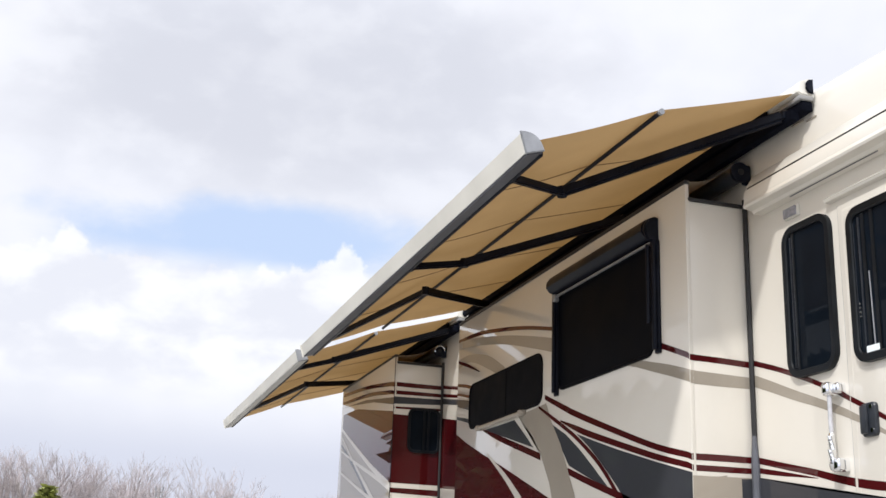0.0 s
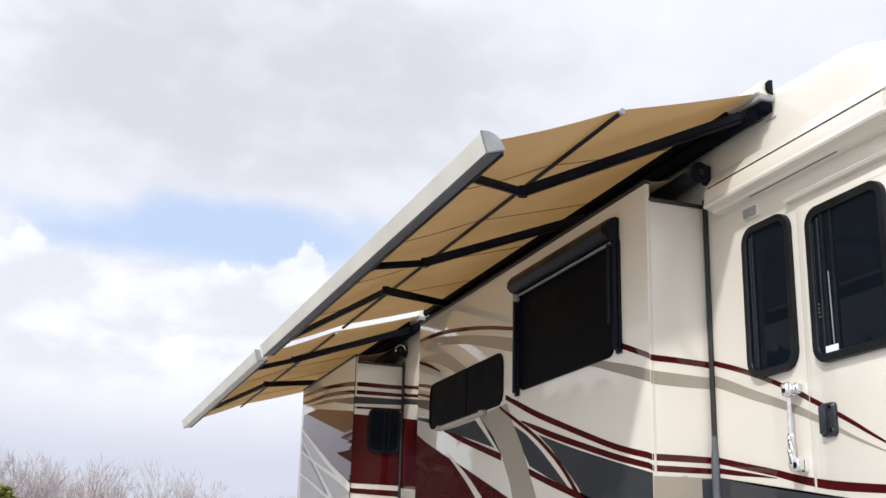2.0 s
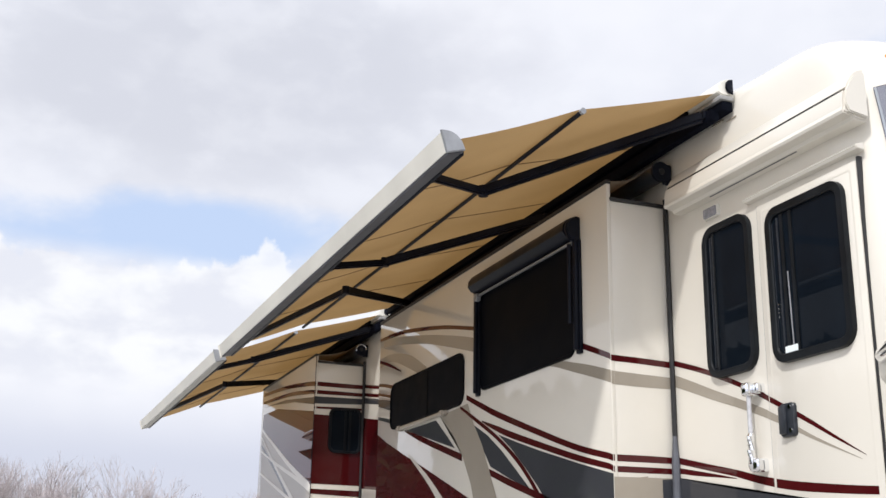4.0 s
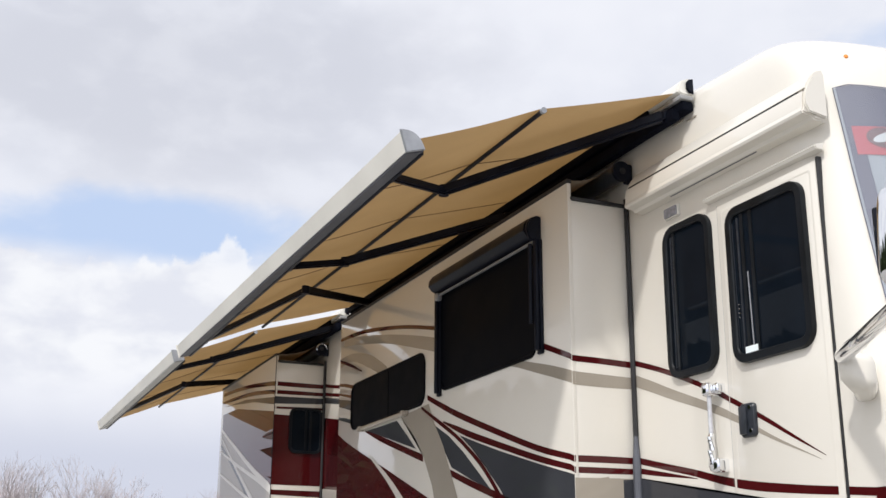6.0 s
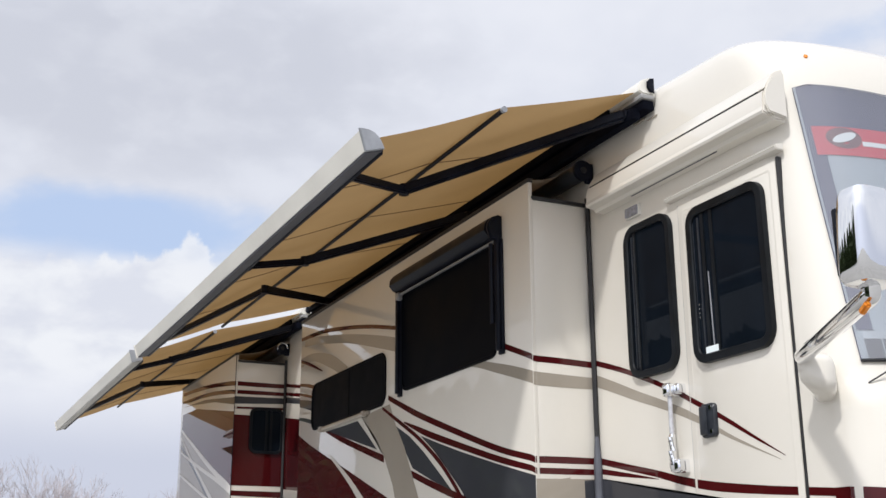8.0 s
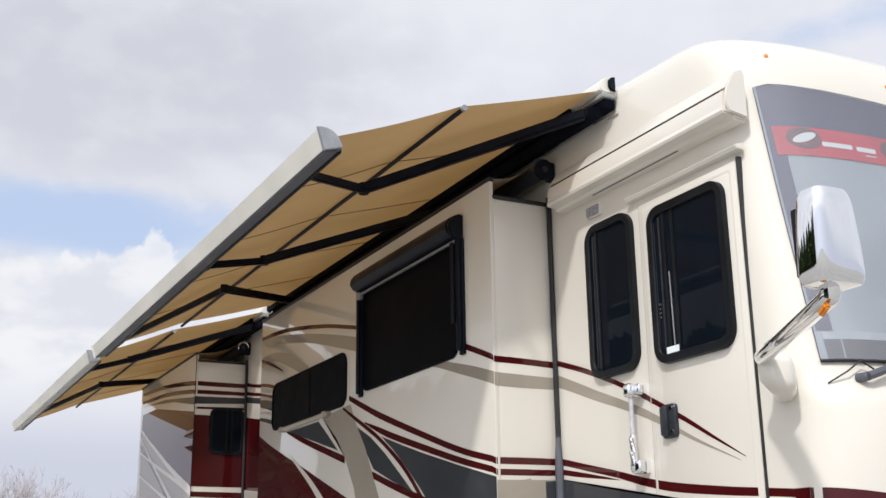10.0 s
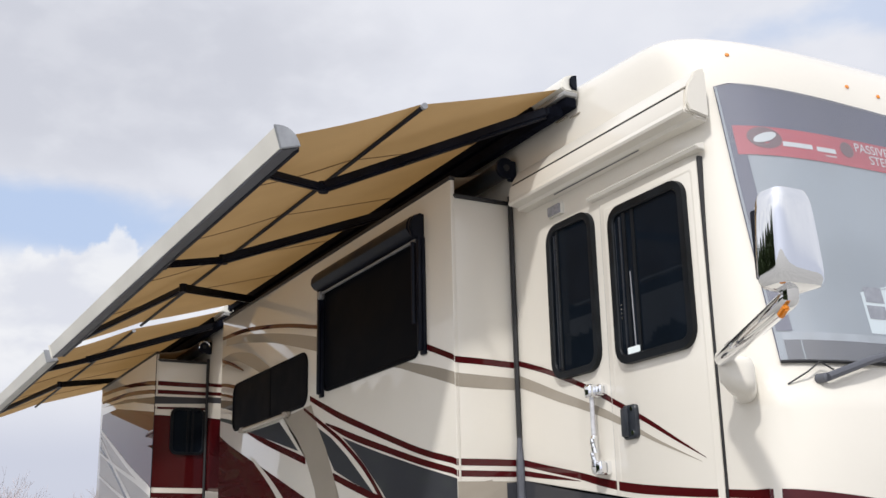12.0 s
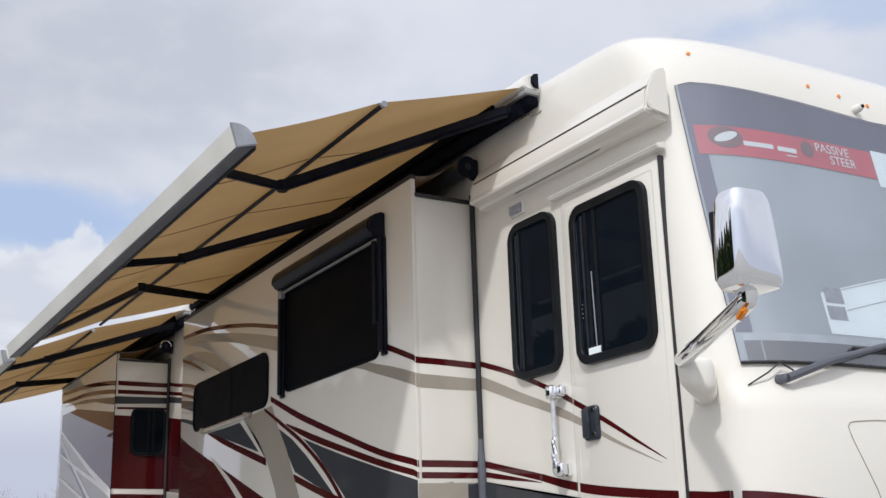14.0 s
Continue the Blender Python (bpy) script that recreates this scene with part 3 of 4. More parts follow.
def make_front_details():
    for y, z in ((3.815, 3.698), (4.50, 3.618), (4.715, 3.602), (4.92, 3.584), (5.9, 3.698)):
        p = nose(y, z, 0)
        n = (nose(y, z, 0.1) - p).normalized()
        lamp = part("marker_lamp", rel(coach, tube([p - n * .01, p + n * .006, p + n * .009], .011, 12, (1, 1, .5))), AMBER, coach, "small amber clearance lamp on the roof edge")
    p = nose(4.80, 3.535, 0)
    part("camera_housing", rel(coach, tube([p, p + Vector((.03, 0, .0)), p + Vector((.05, 0, .003))], .022, 14, (1, 1, .7))), WHITE, coach, "small white camera housing above the windscreen")
    part("camera_lens", rel(coach, tube([p + Vector((.045, 0.004, .004)), p + Vector((.056, .004, .004))], .010, 10)), BLACK, coach, "black camera lens")
    # hood panel outline
    seam = [nose(5.65 - k * .155, 1.885, 0.001) for k in range(10)] + [nose(4.14, 1.878, .001), nose(4.105, 1.872, .001), nose(4.092, 1.855, .001), nose(4.105, 1.81, .001), nose(4.205, 1.60, .001), nose(4.30, 1.35, .001), nose(4.33, .9, .001)]
    part("panel_seam", rel(coach, tube(seam, 0.0025, 6)), TAUPE, coach, "thin shadowed joint of the front hatch")
    # wiper
    a = nose(3.83, 2.055, 0.0)
    wip = part("wiper", rel(coach, tube([a + Vector((0, 0, 0)), a + Vector((.05, 0, 0)), a + Vector((.055, .001, 0))], .022, 12, (1, .9, .5))), SEALGREY, coach, "black windscreen wiper")
    p1, p2, p3 = a + Vector((.055, 0, 0)), nose(4.08, 2.13, .05), nose(4.55, 2.25, .045)
    part("wiper_arm", rel(coach, tube([p1, p2, p3, nose(5.0, 2.36, .04)], .016, 8, (1.15, 1.1, .7, .5))), SEALGREY, wip)
    part("wiper_blade", rel(coach, tube([nose(4.25, 2.2, .03), nose(4.7, 2.215, .03), nose(5.2, 2.24, .03)], .012, 6)), RUBBER, wip)
    part("hose", rel(coach, tube([nose(3.70, 2.03, .004), nose(3.78, 2.075, .03), nose(3.84, 2.12, .035), nose(3.9, 2.09, .02)], .004, 6)), RUBBER, wip)


make_front_details()


def make_mirror():
    def out(p):
        """A place of the mirror head, carried outwards from the front."""
        return Vector((-.07, .09, 1.268)) + (Vector(p) - Vector((-.07, .09, 1.268))) * .94

    pod = bmesh.new()
    loops = []
    for y, x0, x1, z0, z1 in ((3.70, -3.90, -3.77, 1.97, 2.15), (3.63, -3.85, -3.70, 1.968, 2.15), (3.58, -3.79, -3.645, 1.97, 2.15), (3.51, -3.735, -3.578, 1.98, 2.148), (3.46, -3.708, -3.592, 2.0, 2.146), (3.43, -3.702, -3.622, 2.03, 2.142), (3.415, -3.69, -3.642, 2.06, 2.13)):
        loops.append([pod.verts.new(((x0 + x1) / 2 + a, y, (z0 + z1) / 2 + b)) for a, b in rounded(x1 - x0, z1 - z0, min(x1 - x0, z1 - z0) * .34, 5)])
    for p, q in zip(loops, loops[1:]):
        for i in range(len(p)):
            pod.faces.new((p[i], p[(i + 1) % len(p)], q[(i + 1) % len(p)], q[i]))
    pod.faces.new(loops[-1])
    bmesh.ops.recalc_face_normals(pod, faces=pod.faces)
    root = part("side_mirror", rel(coach, pod), CREAM, coach, "chrome side mirror on a cream bracket", crease=60)
    part("arm", rel(coach, tube([(-3.69, 3.432, 2.128), (-3.672, 3.425, 2.133), (-3.655, 3.417, 2.137), out((-2.99, 3.128, 2.206)), out((-2.95, 3.11, 2.213)), out((-2.925, 3.10, 2.216))], .036, 20, (.3, .9, 1, 1, .9, .4), .95)), CHROME, root, "polished chrome mirror arm")
    part("signal_lens", rel(coach, bar(out((-3.0, 3.098, 2.15)), out((-2.945, 3.08, 2.174)), .024, .026, .007)), AMBER, root, "amber turn signal lens")
    part("joint", rel(coach, tube([out(p) for p in ((-2.945, 3.105, 2.20), (-2.94, 3.103, 2.215), (-2.935, 3.10, 2.26))], .028, 8)), CHROME, root)
    bm = bmesh.new()
    nz, na = 18, 36
    rings = []
    for j in range(nz + 1):
        f = j / nz
        z = 2.225 + .378 * f
        e = min(1.0, max(0.02, 1 - abs(2 * f - 1) ** 9)) ** 0.4
        wy, wx = .118 * e * (1 - .26 * f ** 1.6), .08 * e * (1 - .2 * f ** 1.5)
        ring = []
        for k in range(na):
            a = 2 * math.pi * k / na
            cs, sn = math.cos(a), math.sin(a)
            ring.append(bm.verts.new(out((-2.95 + .05 * f + math.copysign(abs(cs) ** .5, cs) * wx, 3.122 - .055 * f + math.copysign(abs(sn) ** .5, sn) * wy, z))))
        rings.append(ring)
    for a, b in zip(rings, rings[1:]):
        for k in range(na):
            bm.faces.new((a[k], a[(k + 1) % na], b[(k + 1) % na], b[k]))
    bm.faces.new(rings[0][::-1])
    bm.faces.new(rings[-1])
    bmesh.ops.recalc_face_normals(bm, faces=bm.faces)
    part("shell", rel(coach, bm), CHROME, root, "polished chrome mirror shell")
    part("reflector", rel(coach, box(out((-3.022, 3.02, 2.28)), out((-2.985, 3.17, 2.54)), .008)), BLACK, root, "dark rim of the mirror glass")


make_mirror()

# ---------------- slide-outs ----------------


def slide_out(x0, x1, y, top, flange, label, trim):
    face = part("slide_out", rel(coach, box((x0, y, 0.95), (x1, WALL + .12, top), .006)), CREAM, coach, label)
    part("face_panel", rel(coach, box((x0 - .012, y - .014, 0.93), (x1 + .003, y + .012, flange), .003)), CREAM, face)
    if trim is not CREAM:
        part("corner_strip", rel(coach, box((x1 + .003, y - .0155, 0.94), (x1 + .009, y - .009, flange - .01), .002)), trim, face, "thin corner moulding")
    part("flange_strip", rel(coach, box((x0 - .014, y - .022, flange - .02), (x1 + .012, y + .014, flange + .004), .004)), RUBBER, face, "black strip along the upper edge")
    part("seal", rel(coach, tube([(x1 + .022, WALL - .016, 1.0), (x1 + .022, WALL - .016, top + .04)], .015, 8)), RUBBER, face, "black rubber wiper seal")
    part("seal_foot", rel(coach, tube([(x1 + .026, WALL - .02, 1.0), (x1 + .026, WALL - .02, 1.86), (x1 + .024, WALL - .018, 2.02)], .024, 10, (1, 1, .55))), SEALGREY, face, "broad grey foot of the wiper seal")
    part("seal", rel(coach, box((x0 + .01, y + .004, top - .004), (x1 + .012, y + .03, top + .012), .004)), RUBBER, face, "black rubber seal along the roof edge")
    part("seal", rel(coach, box((x1 + .001, y + .01, top - .012), (x1 + .016, WALL - .01, top + .012), .004)), RUBBER, face, "black rubber seal along the roof edge")
    part("wiper_strip", rel(coach, box((x1 - .05, y + .03, top + .002), (x1 - .005, y + .2, top + .02), .006)), PALE, face, "short pale strip lying on the slide-out roof")
    # topper: roller on the wall, cloth to the outer edge
    r = part("topper_roller", rel(coach, tube([(x0 - .03, WALL - .085, flange + .07), (x1 + .09, WALL - .085, flange + .07)], .055, 20)), HANDLE, face, "black slide topper roller")
    part("end_disc", rel(coach, tube([(x1 + .085, WALL - .085, flange + .07), (x1 + .105, WALL - .085, flange + .07)], .064, 24)), BLACK, r)
    ring = [(x1 + .107, WALL - .085 + .055 * math.cos(k * math.pi / 10), flange + .07 + .055 * math.sin(k * math.pi / 10)) for k in range(12)]
    if x1 < -8:
        part("end_ring", rel(coach, tube(ring, .006, 6)), CHROME, r, "bright rim of the roller end")
    part("hub", rel(coach, tube([(x1 + .1, WALL - .085, flange + .07), (x1 + .112, WALL - .085, flange + .07)], .02, 12)), RUBBER, r)
    part("bracket", rel(coach, box((x1 + .06, WALL - .06, flange + .0), (x1 + .09, WALL - .002, flange + .13), .012, 3)), BLACK, r)
    bm = bmesh.new()
    g = []
    for i in range(13):
        x = x0 + (x1 - x0 + .02) * i / 12
        g.append([bm.verts.new((x, y + (WALL - .1 - y) * j / 8, flange - .01 + (.13) * j / 8 - .03 * math.sin(math.pi * j / 8))) for j in range(9)])
    for a, b in zip(g, g[1:]):
        for j in range(8):
            bm.faces.new((a[j], a[j + 1], b[j + 1], b[j]))
    part("topper_cloth", rel(coach, bm), TOPPER, face, "dark cloth over the slide-out roof")
    return face


MAIN_Y, RS_Y = 3.204, 3.07
main_slide = slide_out(-9.70, -5.545, MAIN_Y, 3.405, 3.52, "long cream slide-out room with swoosh graphics", CREAM)
rear_slide = slide_out(-13.86, -11.44, RS_Y, 3.455, 3.535, "rear slide-out room with dark red and striped graphics", BLACK)


def window(parent, w, h, r, place, frame_w, depth, label, splits=(), pane=TINT, rim=FRAME):
    """A window with a black frame and tinted panes."""
    outer = rounded(w, h, r)
    inner = rounded(w - 2 * frame_w, h - 2 * frame_w, max(.02, r - frame_w))
    glass = part("window", rel(coach, plate(rounded(w - frame_w, h - frame_w, max(.02, r - frame_w / 2)), place, depth * .45)), pane, parent, label)
    holder = glass if parent is coach else parent
    obs = [part("window_frame", rel(coach, frame_ring(outer, inner, place, depth, depth * .4)), rim, holder, "black window frame")]
    for s in splits:
        obs.append(part("window_bar", rel(coach, plate([(s - .012, -h / 2 + frame_w), (s + .012, -h / 2 + frame_w), (s + .012, h / 2 - frame_w), (s - .012, h / 2 - frame_w)], place, depth * .7)), rim, holder))
    return glass


window(main_slide, 1.45, .72, .085, on_side(-6.675, 2.89, MAIN_Y - .014), .022, .014, "wide black-tinted slide-out window", (), BLACKOUT, BLACKOUT)
window(main_slide, 1.66, .40, .10, on_side(-8.53, 2.685, MAIN_Y - .014), .016, .012, "low black-tinted slide-out window", (.06,), BLACKOUT, BLACKOUT)
part("support_rail", rel(coach, tube([(-9.12, MAIN_Y - .035, 2.468), (-8.02, MAIN_Y - .035, 2.468)], .017, 10)), TAUPE, main_slide, "thin pale rail under the low window")
for xb in (-9.05, -8.08):
    part("rail_clip", rel(coach, box((xb - .025, MAIN_Y - .06, 2.445), (xb + .025, MAIN_Y - .012, 2.488), .008)), TAUPE, main_slide)
window(rear_slide, .355, .47, .075, on_end(3.40, 2.75, -11.436), .028, .022, "small black-framed window in the slide-out end", (0.0, .05))


def make_entry():
    window(coach, .425, .86, .10, on_side(-4.94, 2.71, WALL), .04, .03, "narrow black-framed side window", (-.12,))
    door = part("entry_door", rel(coach, box((-4.672, WALL - .005, 1.02), (-3.912, WALL + .03, 3.135), .002)), CREAM, coach, "cream entry door with a large dark window")
    part("raised_border", rel(coach, frame_ring(rounded(.70, 2.06, .02), rounded(.67, 2.03, .015), on_side(-4.295, 2.078, WALL - .0045), .0009, .0)), CREAM, door)
    window(door, .585, .815, .09, on_side(-4.287, 2.672, WALL - .005), .045, .03, "black-framed entry door window", (-.17, -.10))
    part("sticker", rel(coach, box((-4.485, WALL - .0285, 2.283), (-4.39, WALL - .0265, 2.342), .0)), PAPER, door, "small white sticker on the glass", False)
    for k in (-3.906,):
        part("hinge_seal", rel(coach, box((k, WALL - .007, .9), (k + .015, WALL + .02, 3.15), .003)), RUBBER, coach, "dark joint beside the entry door")
    part("door_joint", rel(coach, box((-4.677, WALL - .0015, .9), (-4.673, WALL + .02, 3.14), .0)), ALU, coach)
    part("blind_rod", rel(coach, tube([(-4.425, WALL - .022, 2.33), (-4.433, WALL - .022, 2.72)], .0035, 8)), ALU, door, "pale blind rod beside the glass edge")
    for k in range(4):
        part("rivet", rel(coach, tube([(-4.515, WALL - .02, 2.50 + k * .022), (-4.515, WALL - .0275, 2.50 + k * .022)], .004, 8)), BRUSHED, door)
    for xs in (-4.545, -4.50):
        part("slide_track", rel(coach, box((xs, WALL - .024, 2.33), (xs + .012, WALL - .015, 3.02), .003)), HANDLE, door)
    for xs in (-5.09, -5.066):
        part("slide_track", rel(coach, box((xs, WALL - .022, 2.34), (xs + .009, WALL - .012, 3.08), .003)), HANDLE, coach)
    for xa, xb, za in ((-5.03, -4.925, 3.738), (-4.895, -4.805, 3.716)):
        part("panel_joint", rel(coach, box((xa, WALL - .002, za - .004), (xb, WALL + .01, za + .003), 0)), TAUPE, coach)
    # lever handle
    h = part("door_handle", rel(coach, plate(rounded(.11, .165, .022), on_side(-4.517, 1.985, WALL - .005), .022)), HANDLE, door, "black paddle handle with keyholes")
    for z in (1.93, 2.045):
        part("keyhole", rel(coach, tube([(-4.488, WALL - .025, z), (-4.488, WALL - .032, z)], .011, 12)), CHROME, door)
    part("paddle", rel(coach, box((-4.565, WALL - .042, 1.915), (-4.512, WALL - .022, 2.055), .008)), HANDLE, door)
    # drip rail over the door
    part("drip_rail", rel(coach, extrude_x([(WALL + .01, 3.168), (WALL - .034, 3.172), (WALL - .043, 3.186), (WALL - .034, 3.196), (WALL + .01, 3.208)], -4.74, -3.86, .004)), CREAM, coach, "cream drip rail above the entry door")
    lamp = part("porch_lamp", rel(coach, box((-5.135, WALL - .016, 3.192), (-5.0, WALL + .01, 3.262), .007)), WHITE, coach, "small porch lamp with clear lens")
    part("lens", rel(coach, box((-5.127, WALL - .027, 3.199), (-5.01, WALL - .012, 3.255), .007)), LAMPLENS, lamp)
    # grab handle
    g = part("grab_handle", rel(coach, tube([(-4.77, WALL - .055, 2.15), (-4.77, WALL - .055, 1.93)], .012, 14)), LENS, coach, "clear lit grab handle with chrome ends")
    part("bracket", rel(coach, box((-4.80, WALL - .085, 2.135), (-4.745, WALL + .01, 2.205), .016, 3)), CHROME, g, "chrome handle bracket")
    part("bracket", rel(coach, box((-4.745, WALL - .05, 2.145), (-4.705, WALL + .01, 2.20), .012, 3)), CHROME, g, "chrome handle bracket")
    part("grip", rel(coach, tube([(-4.77, WALL - .055, 1.945), (-4.77, WALL - .057, 1.93), (-4.77, WALL - .058, 1.86), (-4.768, WALL - .058, 1.79), (-4.765, WALL - .055, 1.765), (-4.76, WALL - .05, 1.755)], .019, 14, (.7, 1, 1.1, 1.1, .95, .5))), CHROME, g, "ribbed chrome grip")
    for k in range(6):
        part("rib", rel(coach, tube([(-4.786, WALL - .064, 1.80 + k * .022), (-4.758, WALL - .074, 1.80 + k * .022)], .005, 6)), BRUSHED, g)
    part("bracket", rel(coach, box((-4.76, WALL - .07, 1.75), (-4.71, WALL + .01, 1.82), .014, 3)), CHROME, g, "chrome handle bracket")


make_entry()

# ---------------- awnings ----------------


def make_door_awning():
    aw = thing("door_awning", (-4.6, WALL, 3.45), "closed cream awning case above the entry door", "awning")
    x0, x1 = -5.37, -3.82
    cover = [(WALL + .01, 3.565), (WALL - .022, 3.556), (WALL - .052, 3.538), (WALL - .098, 3.47), (WALL - .104, 3.455), (WALL + .01, 3.455)]
    lead = [(WALL + .01, 3.440), (WALL - .110, 3.440), (WALL - .119, 3.405), (WALL - .121, 3.36), (WALL - .128, 3.338), (WALL - .122, 3.326), (WALL - .07, 3.318), (WALL - .06, 3.302), (WALL + .01, 3.300)]
    part("case", rel(aw, extrude_x(cover, x0, x1, .004)), CREAM, aw, crease=14)
    part("lead_rail", rel(aw, extrude_x(lead, x0 - .005, x1 - .004, .008)), CREAM, aw, crease=14)
    part("gap", rel(aw, box((x0 + .01, WALL - .10, 3.43), (x1 - .06, WALL, 3.46), 0)), RUBBER, aw, "dark slot between case and rail")
    part("end_cap", rel(aw, extrude_x([(WALL + .01, 3.545), (WALL - .03, 3.535), (WALL - .065, 3.515), (WALL - .095, 3.48), (WALL - .117, 3.43), (WALL - .122, 3.37), (WALL - .10, 3.33), (WALL + .01, 3.312)], x1 - .003, x1 + .010, .006)), CREAM, aw)
    part("slot", rel(aw, box((x0 + .35, WALL - .048, 3.2975), (x1 - .45, WALL - .043, 3.303), 0)), SEALGREY, aw, "thin dark slot")


make_door_awning()


def patio_awning(x0, x1, arms, seams, label):
    """Extended awning: wall case, cloth over a middle bar, lead rail, folding arms. x1 is the end towards the front."""
    aw = thing("patio_awning", ((x0 + x1) / 2, WALL, 3.8), label, "awning", "awnings along the motorhome side")
    case = [(WALL + .01, 3.835), (WALL - .075, 3.838), (WALL - .10, 3.852), (WALL - .098, 3.885), (WALL - .07, 3.922), (WALL - .03, 3.94), (WALL + .01, 3.945)]
    c0 = max(x0, -15.2)
    part("case", rel(aw, extrude_x(case, c0, x1, .006)), WHITE, aw, "pale aluminium awning case")
    part("end_cap", rel(aw, extrude_x([(WALL - .003, 3.845), (WALL - .035, 3.85), (WALL - .052, 3.872), (WALL - .05, 3.908), (WALL - .03, 3.930), (WALL - .003, 3.936)], x1 + .002, x1 + .018, .006)), BLACK, aw, "dark grey end cap")
    part("guide_rail", rel(aw, box((c0, WALL - .092, 3.806), (x1 - .3, WALL - .002, 3.832), .006)), MATTE, aw, "black guide rail")
    part("cloth_channel", rel(aw, box((c0, WALL - .110, 3.80), (x1 - .3, WALL - .093, 3.851), .004)), MATTE, aw, "black channel that holds the cloth")
    part("rail_end", rel(aw, box((x1 - .298, WALL - .092, 3.806), (x1 + .01, WALL - .002, 3.832), .006)), GUTTER, aw, "bare aluminium end of the guide rail")
    part("mount_bar", rel(aw, box((c0 + .01, WALL - .075, 3.745), (x1 - .0, WALL - .002, 3.803), .008)), MATTE, aw, "black mounting bar along the wall")
    part("torsion_bar", rel(aw, box((c0 + .02, WALL - .115, 3.70), (x1 - .05, WALL - .06, 3.768), .01)), MATTE, aw, "matte black torsion bar")
    # cloth
    bm = bmesh.new()
    prof = [(WALL - .095, 3.855), (2.645, 3.605), (1.945, 3.318)]
    g = []
    for i in range(61):
        f = i / 60
        x = x0 + .05 + (x1 - x0 - .09) * f
        col = []
        for s in range(2):
            for j in range(9 if s else 8):
                q = j / 8
                y = prof[s][0] + (prof[s + 1][0] - prof[s][0]) * q
                z = prof[s][1] + (prof[s + 1][1] - prof[s][1]) * q
                z -= (.012 if s else .004) * math.sin(math.pi * q) * (1 + .35 * math.sin(x * 2.1 + s))
                col.append(bm.verts.new((x, y, z)))
        g.append(col)
    for a, b in zip(g, g[1:]):
        for j in range(len(a) - 1):
            bm.faces.new((a[j], b[j], b[j + 1], a[j + 1]))
    part("cloth", rel(aw, bm), FABRIC, aw, "taut tan awning cloth with light falling through")
    for xs in seams:
        pts = []
        for s in range(2):
            for j in range(9):
                q = j / 8
                y = prof[s][0] + (prof[s + 1][0] - prof[s][0]) * q
                z = prof[s][1] + (prof[s + 1][1] - prof[s][1]) * q
                z -= (.012 if s else .004) * math.sin(math.pi * q) * (1 + .35 * math.sin(xs * 2.1 + s)) + .003
                pts.append((xs, y, z))
        part("seam", rel(aw, tube(pts, .0028, 5)), SEAM, aw)
    # middle bar
    part("middle_bar", rel(aw, tube([(x0 + .02, 2.645, 3.580), (x1 - .0, 2.645, 3.580)], .013, 12)), BLACK, aw, "black roller bar under the cloth")
    part("middle_bar_cap", rel(aw, tube([(x1 - .01, 2.645, 3.580), (x1 + .010, 2.645, 3.580)], .017, 12)), ALU, aw)
    # lead rail
    def rounded_rail(f, low, back, bulge):
        """Outline of the rail: straight front, rounded top and a flat underside."""
        curve = [((1 - q) ** 2 * f[0] + 2 * q * (1 - q) * bulge[0] + q * q * back[0], (1 - q) ** 2 * f[1] + 2 * q * (1 - q) * bulge[1] + q * q * back[1]) for q in (k / 8 for k in range(9))]
        return curve + [low]

    part("lead_rail", rel(aw, extrude_x(rounded_rail((1.850, 3.330), (1.881, 3.231), (1.966, 3.256), (1.935, 3.340)), x0, x1 - .004, .0)), WHITE, aw, "pale aluminium lead rail", crease=28)
    # shade under the rail is put into its colour, darker on the front awning
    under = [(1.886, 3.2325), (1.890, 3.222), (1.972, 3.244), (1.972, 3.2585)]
    part("rail_gutter", rel(aw, extrude_x(under, x0 + .01, x1 - .01, .0)), SEALGREY if x1 > -8 else PALE, aw, "underside of the lead rail, shade put into its grey", crease=20)
    part("rail_lip", rel(aw, box((x0 + .02, 1.966, 3.236), (x1 - .03, 1.986, 3.262), .005)), BLACK, aw, "black lip of the lead rail")
    cap = rounded_rail((1.842, 3.336), (1.876, 3.219), (1.975, 3.248), (1.945, 3.352))
    part("end_cap", rel(aw, extrude_x(cap, x1 - .002, x1 + .018, .004)), ALU, aw, "grey rounded end cap", crease=28)
    part("end_cap", rel(aw, extrude_x(cap, x0 - .018, x0 + .002, .004)), WHITE, aw, "pale rounded end cap", crease=28)
    for sh, el, wr in arms:
        a = part("arm", rel(aw, bar(sh, el, .05, .062, .012)), BLACK, aw, "black folding arm")
        el2 = (el[0], el[1], el[2] - .004)
        part("forearm", rel(aw, bar(el2, wr, .042, .048, .010)), BLACK, a)
        part("elbow", rel(aw, tube([(el[0], el[1], el[2] - .032), (el[0], el[1], el[2] + .03)], .03, 16)), BLACK, a)
        part("shoulder", rel(aw, box((sh[0] - .04, sh[1] - .012, sh[2] - .018), (sh[0] + .022, WALL - .06, sh[2] + .03), .01, 3)), BLACK, a)
        part("wrist", rel(aw, box((wr[0] - .035, wr[1] - .03, wr[2] - .03), (wr[0] + .035, wr[1] + .03, wr[2] + .03), .012)), BLACK, a)
    return aw


